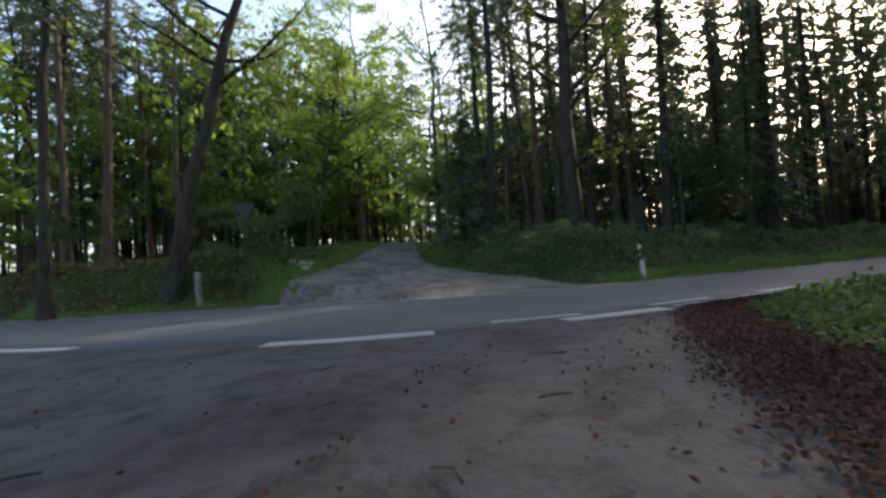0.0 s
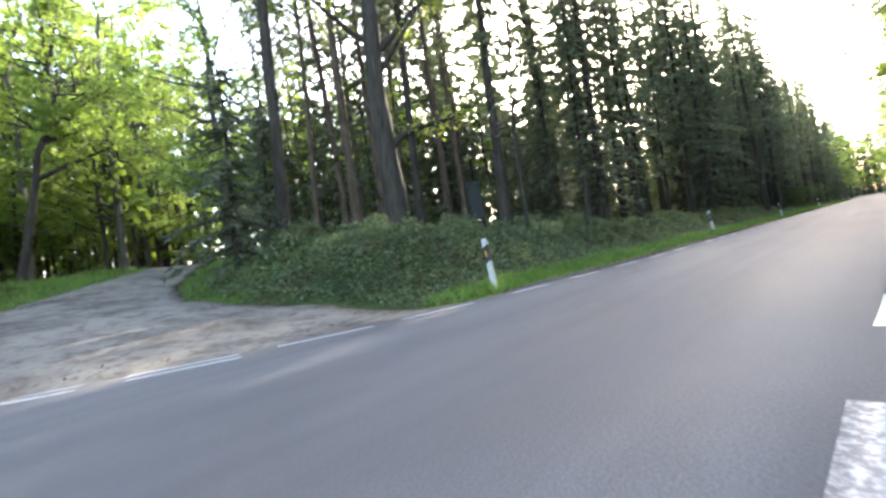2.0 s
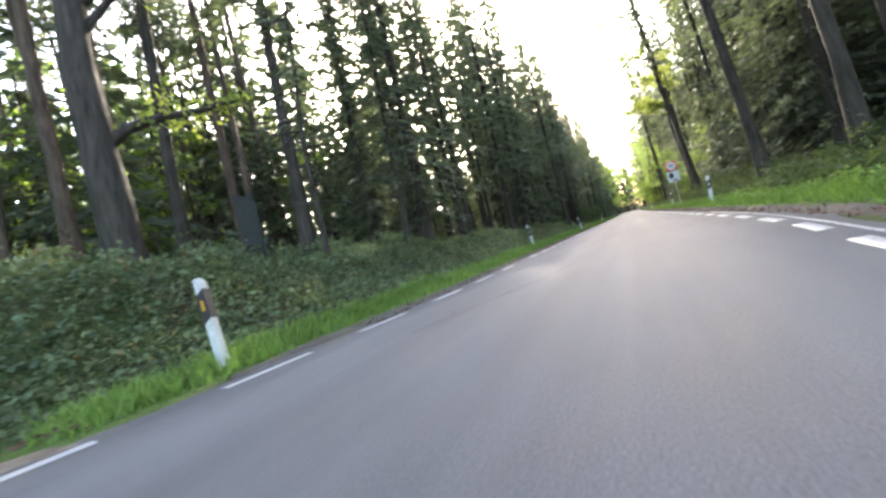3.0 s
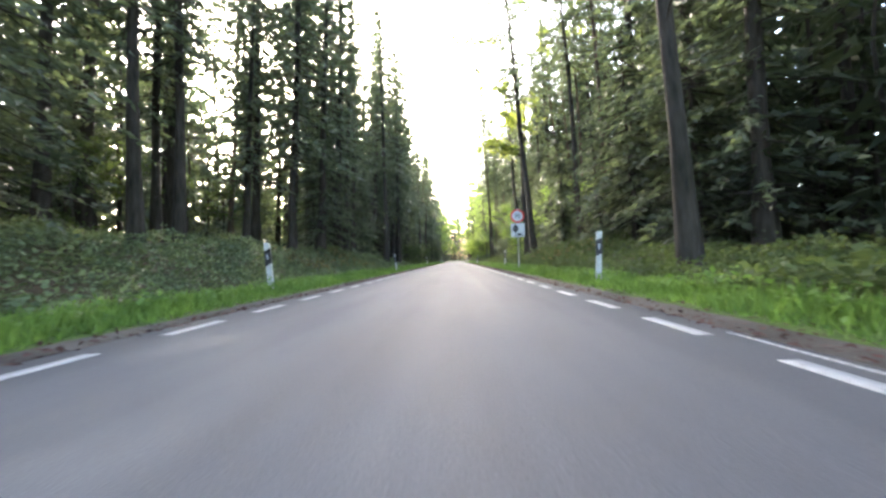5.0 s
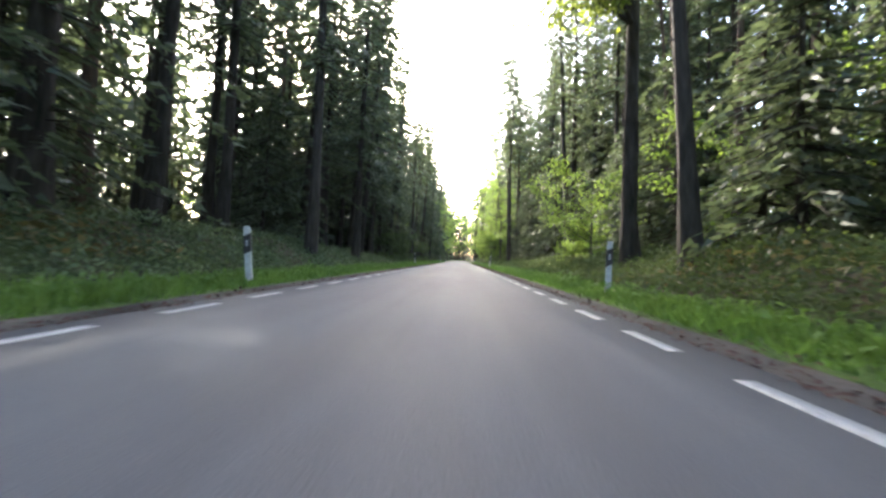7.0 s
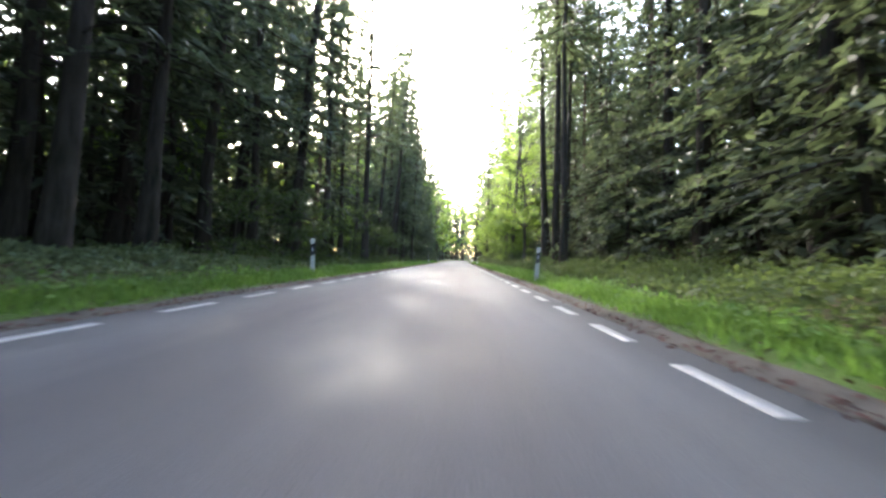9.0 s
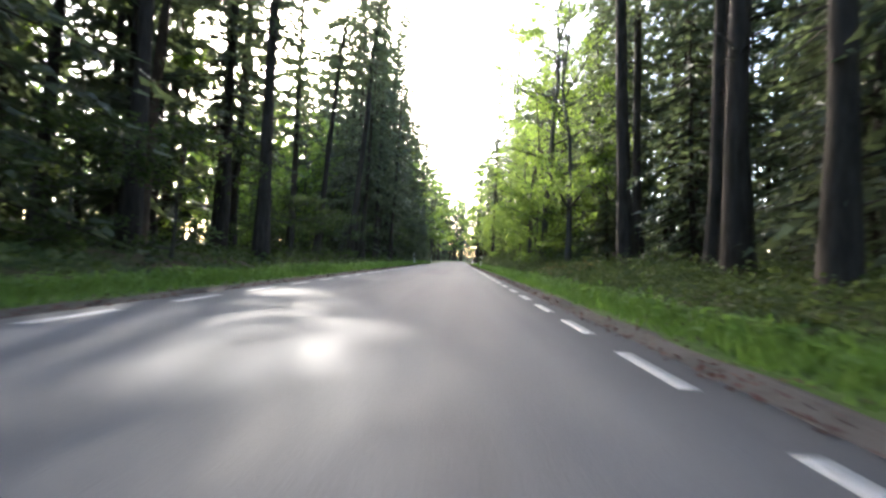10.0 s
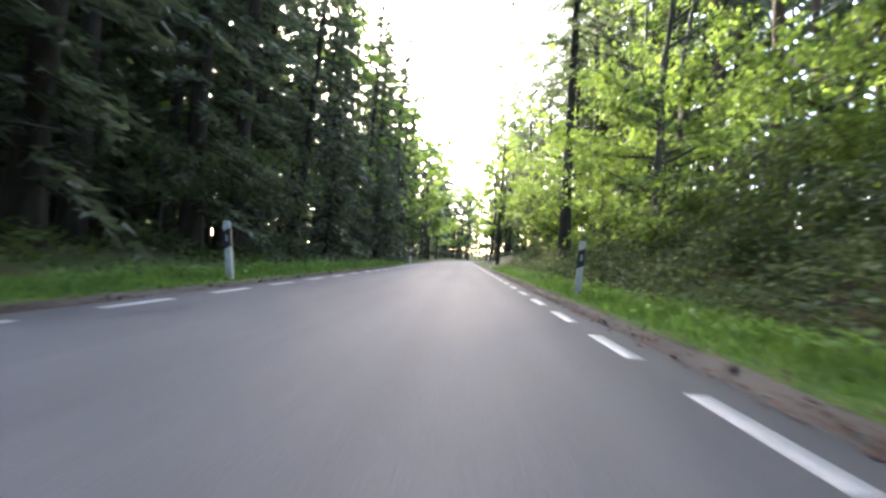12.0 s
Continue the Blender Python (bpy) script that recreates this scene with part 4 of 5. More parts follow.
def build_far_woods():
    """The rest of the wood: far along the road, deep behind its edges and behind the camera."""
    r = np.random.default_rng(9)
    firs = [conifer_arrays(s, h, 0.2, c, w, 1.75, 4, 0.8, 1.5, stubs=0, sides=4) for s, h, c, w in ((41, 24, 0.1, 3.2), (42, 22, 0.25, 3.0), (43, 26, 0.03, 3.5), (44, 20, 0.03, 3.4))]
    bare = [conifer_arrays(s, h, 0.17, c, w, 1.4, 4, 0.95, 1.35, stubs=2, sides=4) for s, h, c, w in ((45, 23, 0.5, 2.6), (46, 21, 0.45, 2.4), (47, 24, 0.6, 2.5))]
    leafy = [broadleaf_arrays(s, h, 0.17, c, w, 0.66, 11, 4, 7, sides=4) for s, h, c, w in ((51, 19, 0.1, 5.0), (52, 16, 0.1, 4.6), (53, 21, 0.2, 5.2))]
    low = [broadleaf_arrays(s, h, 0.12, 0.12, w, 0.5, 10, 5, 7, sides=4) for s, h, w in ((54, 11, 3.4), (55, 13, 3.6))]
    young = [conifer_arrays(s, h, 0.11, 0.02, w, 0.9, 4, 0.6, 0.95, stubs=0, sides=4) for s, h, w in ((61, 11, 2.3), (62, 13, 2.5), (63, 9, 2.2))]
    tall = [broadleaf_arrays(56, 28, 0.24, 0.25, 6.0, 0.7, 16, 5, 8, sides=5)]
    zones = [((-40, -5), (150.1, 222), 70, firs), ((-14.2, -4), (135.3, 194), 26, leafy), ((-40, -4.4), (222, 312), 40, firs), ((5, 40), (151.8, 192), 40, firs), ((4, 12.3), (135.3, 177), 18, leafy),
             ((-6.3, 3.9), (208, 237), 16, leafy + firs), ((-10.5, 18.3), (238, 292), 18, leafy + firs), ((18.3, 80), (153.4, 262), 20, firs), ((-50, -12.3), (54.8, 78.6), 36, firs), ((13.7, 22.8), (26.8, 100.9), 110, firs), ((10.5, 18.3), (100.9, 153.4), 24, bare), ((-70, -45), (30.8, 65.1), 60, firs), ((-50, -14.2), (133.6, 212), 90, firs + bare), ((-42, -13.3), (108.9, 133.6), 26, low), ((-22.8, -11.4), (120.4, 153.4), 18, firs), ((-80, -46), (-20, 28.1), 36, firs), ((-100, -62), (26.8, 59.4), 36, firs + leafy),
             ((-60, -34), (69.3, 96.1), 16, firs), ((-60, -34), (96.1, 120.4), 12, low), ((-34, -11.4), (76.7, 113.8), 26, low), ((-36, -17), (94, 116), 34, young), ((-24, -9), (84, 97.5), 40, young + firs), ((-58, -34), (-12, 25.4), 46, leafy + bare), ((20, 40), (-12, 153.4), 30, firs), ((-44, -20), (19, 30.8), 12, low), ((-46, -16.2), (27, 48.7), 30, firs), ((-60, -36), (-14, 20.3), 40, bare + leafy),
             ((-95, -58), (-36, 26.8), 50, firs + leafy), ((-60, 50), (-60, -18), 18, firs)]
    zones += [((-20, -8.6), (112, 132), 34, young), ((-20, -9), (70, 86), 26, young), ((-26, -11), (66, 86), 34, young), ((-26, -10), (104, 132), 30, low), ((-22, -9), (116, 132), 24, firs), ((10, 22), (98, 150), 56, firs), ((-29, -13), (19, 46), 60, young), ((-27, -12.5), (46, 76), 60, young), ((-56, -30), (-2, 28), 44, leafy), ((-44, -20), (-16, 4), 40, low + leafy), ((-44, -18), (18, 34), 14, low), ((-62, -42), (4, 26), 14, tall), ((9.5, 15), (24, 44), 44, young), ((-9, 12), (212, 236), 40, firs), ((11, 16), (58, 100), 36, young)]
    wood, fol, green = [], [], []
    for xr, yr, count, protos in zones:
        x, y = r.uniform(*xr, count * 2), r.uniform(*yr, count * 2)
        if min(abs(xr[0]), abs(xr[1])) < 6 and xr[0] * xr[1] > 0:
            x = np.sign(sum(xr)) * (min(abs(xr[0]), abs(xr[1])) + r.exponential(8 if protos is firs else 3, len(x)))
        d = near_line(x, y, ROAD_F)[0] if yr[0] < 470 else np.full(len(x), 9.0)
        t, _, tw = near_line(x, y, TRACK_F, TRACK_W)
        v, _, vw = near_line(x, y, DRIVE_F, DRIVE_W)
        ok = (d > 4.2) & (t > tw + 2.5) & (v > vw + 2)
        x, y = x[ok][:count], y[ok][:count]
        for px, py, pz in zip(x, y, land(x, y)[0]):
            w, b, f = protos[r.integers(len(protos))]
            a, k = r.uniform(0, 2 * np.pi), r.uniform(0.8, 1.12)
            rot = np.array([[np.cos(a), -np.sin(a), 0], [np.sin(a), np.cos(a), 0], [0, 0, 1]]) * k
            at = np.array([px, py, pz - 0.05])
            wood.append((w[0] @ rot.T + at, w[1])), (fol if b is not None else green).append((f[0] @ rot.T + at, f[1]))
    wv, wf = halved(joined(wood))
    fv, ff = joined(fol)
    gv, gf = halved(joined(green))
    me = mesh_of("far_woods", np.vstack([wv, fv, gv]), np.vstack([wf, ff + len(wv), gf + len(wv) + len(fv)]), [BARK, NEEDLE, LEAF], np.r_[np.zeros(len(wf)), np.ones(len(ff)), np.full(len(gf), 2)])
    tagged(new("far_woods", me), "dense dark conifer wood stretching away", "woods", kind="stuff")


# ---- low growth ----
def heap_leaves(count, xr, yr, keep, height, size, r, tilt=0.55):
    """Leaves over the ground in heaps: points where keep(x, y) > a draw, up to height(x, y) over the soil."""
    x, y = r.uniform(*xr, count), r.uniform(*yr, count)
    ok = keep(x, y) > r.uniform(0, 1, count)
    x, y = x[ok], y[ok]
    z, _ = land(x, y)
    top = height(x, y)
    u = r.uniform(0, 1, len(x)) ** 0.6 * np.where(r.uniform(0, 1, len(x)) < 0.06, 1.35, 1.0)
    c = np.column_stack([x, y, z + top * u])
    d = r.standard_normal((len(x), 3)) * np.array([1, 1, 0.45])
    s = size * r.uniform(0.6, 1.35, len(x))
    return leaves(c, d, s, s * r.uniform(0.5, 0.8, len(x)), r, tilt)


def edge_of_road(x, y):
    d, side, _ = near_line(x, y, ROAD_F)
    t, _, tw = near_line(x, y, TRACK_F, TRACK_W)
    v, _, vw = near_line(x, y, DRIVE_F, DRIVE_W)
    return d - road_half(y), np.minimum(t - tw, np.where(x > 0, v - vw, 9)), side


def band(x, y, lo, hi, soft=0.5, off=0.5):
    e, o, _ = edge_of_road(x, y)
    return step_up(e, lo, lo + soft) * (1 - step_up(e, hi - soft, hi)) * step_up(o, off, off + 0.6)


def litter_side(x, y):
    """How far a point lies beyond the leafy edge of the driveway's mouth."""
    return y - np.interp(x, [1.3, 1.75, 2.0, 2.3, 2.48, 2.96, 3.4, 4.47, 5.09, 6.2, 9.2], [13, 11, 9.58, 9.03, 8.77, 8.22, 7.7, 6.7, 6.13, 5.3, 4.0])


def build_low_growth():
    r = np.random.default_rng(17)

    def stuff(name, arrays, mat, label, category):
        tagged(new(name, mesh_of(name, *arrays, [mat])), label, category, kind="stuff")
    lumps = lambda x, y: (0.16 + 0.48 * (waves(x, y, 1.1, 1.0) + 1) * (0.6 + 0.4 * waves(x, y, 2.7, 5.0))) * (0.75 + 0.35 * waves(x, y, 0.5, 9.0))
    stuff("bramble_thicket", joined([
        heap_leaves(92000, (-10.5, -3), (9.5, 25.4), lambda x, y: band(x, y, 1.0, 7.5, 0.9, 0.25), lambda x, y: (0.75 * lumps(x, y) + 0.3 * (waves(x, y, 0.42, 4.0) > 0.3)) * (0.2 + 0.8 * step_up(edge_of_road(x, y)[0], 1.0, 4.5)), 0.088, r),
        # east bank shrubs: the paler bramble colour imitates sunlight on their leaves
        heap_leaves(40000, (3.2, 7.5), (93.8, 133.6), lambda x, y: band(x, y, 1.05, 6.0, 0.5), lambda x, y: 0.35 + 1.3 * lumps(x, y) * step_up(edge_of_road(x, y)[0], 0.9, 2.4), 0.082, r),
        heap_leaves(72000, (-8.4, -3.4), (24.1, 71.1), lambda x, y: band(x, y, 1.15, 6.5, 0.8) * (0.45 + 0.55 * (waves(x, y, 2.4, 3.0) > -0.2)), lambda x, y: 0.8 * lumps(x, y) * (0.3 + 0.7 * step_up(edge_of_road(x, y)[0], 1.2, 3.5)), 0.09, r)]),
        BRAMBLE, "dark green bramble thicket, with east bank leaves coloured paler for sunlight", "brambles")
    stuff("undergrowth", joined([
        heap_leaves(50000, (3, 8.4), (24.1, 96.1), lambda x, y: band(x, y, 0.85, 6.5, 0.7) * (0.35 + 0.65 * (waves(x, y, 2.0, 7.0) > -0.1)), lambda x, y: 0.7 * lumps(x, y) * (0.5 + 0.5 * waves(x, y, 1.4, 3.0)) * np.interp(y, [24, 27, 34, 37], [1, 0.55, 0.55, 1]), 0.085, r),
        heap_leaves(64000, (3.3, 7.0), (26.8, 97.7), lambda x, y: band(x, y, 1.05, 5.2, 0.5), lambda x, y: 0.16 + 0.62 * lumps(x, y), 0.085, r),
        heap_leaves(38000, (3, 8.4), (94.6, 132.8), lambda x, y: band(x, y, 0.9, 6.5, 0.8), lambda x, y: 1.9 * lumps(x, y) * (0.3 + 0.65 * step_up(edge_of_road(x, y)[0], 0.9, 2.6)), 0.095, r),
        heap_leaves(18000, (-8, -3.2), (69.3, 132.8), lambda x, y: band(x, y, 1.1, 6.0) * (0.4 + 0.6 * (waves(x, y, 2.0, 2.0) > 0)), lambda x, y: 0.7 * lumps(x, y), 0.14, r),
        heap_leaves(15000, (-20, -5), (-9, 9), lambda x, y: band(x, y, 1.0, 9.0, 0.6, 0.6), lambda x, y: 0.8 * lumps(x, y), 0.13, r),
        heap_leaves(9000, (-34, -9), (9, 21.6), lambda x, y: band(x, y, 4.0, 40.0, 0.6, 1.8) * 0.8, lambda x, y: 0.6 * lumps(x, y), 0.16, r)]),
        SHRUB, "mixed green undergrowth below the trees", "undergrowth")
    stuff("nettle_bank", joined([heap_leaves(70000, (2.0, 8.4), (5, 15), lambda x, y: band(x, y, 0.55, 5.5, 0.4, -3) * step_up(litter_side(x, y), 0.7, 1.1), lambda x, y: 0.5 * lumps(x, y) * (0.4 + 0.6 * step_up(litter_side(x, y), 0.8, 1.8)), 0.068, r), heap_leaves(22000, (2.9, 9), (15, 26.8), lambda x, y: band(x, y, 0.85, 5.5, 0.5, 0.6), lambda x, y: 0.85 * lumps(x, y), 0.12, r)]), SHRUB, "nettles and weeds beside the driveway", "weeds")
    stuff("bracken", joined([
        heap_leaves(5000, (-10.5, -3.5), (11, 25.4), lambda x, y: band(x, y, 1.6, 6.5, 0.6, 0.4) * (0.2 + 0.8 * (waves(x, y, 1.6, 8.0) > 0.15)), lambda x, y: 0.75 * lumps(x, y), 0.1, r, 0.4),
        heap_leaves(16000, (-20, -7), (-9, 4), lambda x, y: band(x, y, 1.0, 6.0, 0.5, 0.7) * 0.8, lambda x, y: 0.75 * lumps(x, y), 0.17, r, 0.3),
        heap_leaves(1500, (3.7, 6.3), (36.5, 48.7), lambda x, y: band(x, y, 1.8, 4.5) * 0.6, lambda x, y: 0.6 * lumps(x, y), 0.15, r, 0.3),
        heap_leaves(4000, (3.6, 5.9), (89.8, 100.9), lambda x, y: band(x, y, 1.6, 4.0) * 0.8, lambda x, y: 0.6 * lumps(x, y), 0.15, r, 0.3),
        heap_leaves(2500, (-6.3, -3.9), (35.1, 45.6), lambda x, y: band(x, y, 2.0, 4.2) * 0.5, lambda x, y: 0.6 * lumps(x, y), 0.15, r, 0.3)]),
        BRACKEN, "browned bracken and dead stems on the bank", "bracken")

    def blades(count, xr, yr, keep, tall):
        x, y = r.uniform(*xr, count), r.uniform(*yr, count)
        ok = keep(x, y) > r.uniform(0, 1, count)
        x, y = x[ok], y[ok]
        z, _ = land(x, y)
        h = tall(x, y) * r.uniform(0.5, 1.3, len(x))
        d = np.column_stack([r.normal(0, 0.45, len(x)), r.normal(0, 0.45, len(x)), np.ones(len(x))])
        return slivers(np.column_stack([x, y, z - 0.01]), d, h, r.uniform(0.018, 0.04, len(x)), r, 0.0)
    verge = lambda x, y: band(x, y, 0.34, 1.3, 0.25, 0.25)
    tall = lambda x, y: 0.12 + 0.13 * step_up(np.abs(x), 2.8, 3.8) + 0.05 * waves(x, y, 1.0)
    stuff("grass_verge", joined([
        blades(83200, (-4.4, -2.3), (10, 61), verge, tall), blades(78000, (2.3, 4.4), (9, 61), verge, tall),
        blades(75400, (-4.2, -2.3), (61, 132.8), verge, tall), blades(80600, (2.3, 4.2), (61, 132.8), verge, tall),
        blades(24000, (-16, -3), (-12, 9), lambda x, y: band(x, y, 0.2, 1.5, 0.25, 0.2), tall),
        blades(26000, (-34, -8), (4, 20.3), lambda x, y: (lambda e, o, s: step_up(o, 0.1, 0.5) * (1 - step_up(o, 2.5, 4.0)))(*edge_of_road(x, y)), lambda x, y: 0.3 + 0.1 * waves(x, y, 2.0))]),
        GRASS, "fresh green grass along the road edge", "grass")
    weeds = lambda x, y: band(x, y, 0.5, 1.4, 0.35, 0.4)
    stuff("verge_weeds", joined([heap_leaves(46000, (s * 3.2 - 1.0, s * 3.2 + 1.0), (9, 128), weeds, lambda x, y: 0.17 + 0.12 * waves(x, y, 1.1, 3.0), 0.085, r, 0.8) for s in (-1, 1)]), GRASS, "low broad-leaved weeds in the verge", "weeds")
    # fallen leaves, thickest where the driveway ends against the nettles
    x, y = r.uniform(1.5, 9.7, 340000), r.uniform(2, 12, 340000)
    s = litter_side(x, y)
    heap = step_up(s, -0.35, 0.2) * (1 - step_up(s, 1.2, 2.2)) * 0.95 + 0.03 * step_up(s, -1.5, 0) + 0.003 + 0.07 * (waves(x, y, 0.35, 2.0) > 0.55) * (waves(x, y, 1.1, 6.0) > 0.1) * (s < 0)
    e = near_line(x, y, ROAD_F)[0] - road_half(y) - apron(y)
    ok = (heap > r.uniform(0, 1, len(x))) & (e > np.where(s > -0.4, 0.02, 0.75))
    x, y = x[ok], y[ok]
    z = np.maximum(land(x, y)[0], -0.018)
    d = np.column_stack([r.standard_normal((len(x), 2)), r.normal(0, 0.25, len(x))])
    near = leaves(np.column_stack([x, y, z + 0.03]), d, r.uniform(0.018, 0.042, len(x)), r.uniform(0.013, 0.029, len(x)), r, 0.6)
    n = 14000
    s = r.choice([-1, 1], n)
    x, y = s * (2.3 + r.exponential(0.22, n)), r.uniform(16, 128, n)
    z = np.maximum(land(x, y)[0], 0)
    d = np.column_stack([r.standard_normal((n, 2)), r.normal(0, 0.25, n)])
    m = 26000
    tx, ty = r.uniform(-14, -2.6, m), r.uniform(1, 15, m)
    e, o, _ = edge_of_road(tx, ty)
    t, _, tw = near_line(tx, ty, TRACK_F, TRACK_W)
    drift = np.exp(-(np.abs(t - tw) / 0.4) ** 2) * step_up(e, -0.1, 0.15) * 0.7 + np.exp(-((e - 0.12) / 0.16) ** 2) * 0.5
    ok = drift * (0.35 + 0.65 * (waves(tx, ty, 0.6, 4.0) > -0.1)) > r.uniform(0, 1, m)
    tx, ty = tx[ok], ty[ok]
    td = np.column_stack([r.standard_normal((len(tx), 2)), r.normal(0, 0.25, len(tx))])
    drifted = leaves(np.column_stack([tx, ty, np.maximum(land(tx, ty)[0], 0) + 0.075 * (near_line(tx, ty, TRACK_F, TRACK_W)[0] < 5) + 0.01]), td, r.uniform(0.035, 0.07, len(tx)), r.uniform(0.02, 0.045, len(tx)), r, 0.85)
    stuff("fallen_leaves", joined([near, drifted, leaves(np.column_stack([x, y, z + 0.012]), d, r.uniform(0.04, 0.08, n), r.uniform(0.025, 0.05, n), r, 0.85)]), DRY, "brown fallen leaves drifted along the edges", "leaf litter")


# ---- posts, signs and small things ----
def guide_post(m, amber=False, label="white plastic roadside guide post with slanted black band"):
    ob = tagged(empty("guide_post", m), label, "guide post", "roadside guide posts")
    h, a, b = 0.98, 0.06, 0.05
    bm = bmesh.new()
    ring = [(-a, -b), (a, -b), (a * 0.55, b), (-a * 0.55, b)]
    lo = [bm.verts.new((x, y, -0.15)) for x, y in ring]
    hi = [bm.verts.new((x * 0.95, y * 0.95, h - 0.05 + 0.05 * (y < 0))) for x, y in ring]
    bm.faces.new(hi)
    for i in range(4):
        bm.faces.new((lo[i], lo[(i + 1) % 4], hi[(i + 1) % 4], hi[i]))
    bmesh.ops.recalc_face_normals(bm, faces=bm.faces)
    bmesh.ops.bevel(bm, geom=list(bm.edges), offset=0.006, segments=1, affect="EDGES")
    child("post_body", bm_mesh("post_body", bm, WHITE), ob)
    bm = bmesh.new()
    k = 1.05
    lo = [bm.verts.new((x * k, y * k, 0.52 + x * 0.5)) for x, y in ring]
    hi = [bm.verts.new((x * k, y * k, 0.83 + x * 0.5)) for x, y in ring]
    for i in range(4):
        bm.faces.new((lo[i], lo[(i + 1) % 4], hi[(i + 1) % 4], hi[i]))
    bm.faces.new(lo[::-1]), bm.faces.new(hi)
    bmesh.ops.recalc_face_normals(bm, faces=bm.faces)
    child("black_band", bm_mesh("black_band", bm, BLACK), ob, "slanted black band")
    bm = bmesh.new()
    bm_box(bm, -0.018, 0.018, -b * 1.05 - 0.008, -b * 1.05 + 0.002, 0.63, 0.74, 0.003)
    child("reflector", bm_mesh("reflector", bm, AMBER if amber else GLASSY), ob, "amber reflector" if amber else "small pale reflector")
    return ob


def build_posts():
    spots = [(2.56, 13.17, 2, True), (-3.45, 14.75, -4, True), (3.15, 29.3, 3, False), (-3.35, 29.5, -5, False), (-3.05, 45.3, -5, False), (3.3, 46.2, 1, False),
             (-3.2, 72.8, -2, False), (3.0, 73.9, 3, False), (-2.95, 113.0, -7, False), (2.95, 113.6, 3, False), (-3.1, 138, 0, False), (3.1, 139, 1, False)]
    for x, y, tilt, amber in spots:
        z = ground_z(x, y)
        guide_post(pose(x, y, z, 0, tilt, random.uniform(-8, 8)), amber, "white plastic guide post with black band and amber reflector" if amber else "white plastic roadside guide post with slanted black band")


def pole_mesh(name, r, z0, z1):
    v, f = tube([(0, 0, z0), (0, 0, (z0 + z1) / 2), (0, 0, z1 - 0.01), (0, 0, z1)], [r, r, r, r * 0.5], 12)
    return mesh_of(name, v, f, [STEEL], smooth=True)


def disc(bm, r, y0, y1, z, n=40):
    bm_prism(bm, [(r * math.cos(2 * math.pi * k / n), z + r * math.sin(2 * math.pi * k / n)) for k in range(n)], y0, y1)


def text_mesh(words, size, mat):
    cu = bpy.data.curves.new("digits", "FONT")
    cu.body, cu.size, cu.align_x, cu.align_y, cu.extrude, cu.offset = words, size, "CENTER", "CENTER", 0.0015, 0.006
    tmp = bpy.data.objects.new("digits", cu)
    me = bpy.data.meshes.new_from_object(tmp)
    bpy.data.objects.remove(tmp)
    me.materials.clear()
    me.materials.append(mat)
    return me


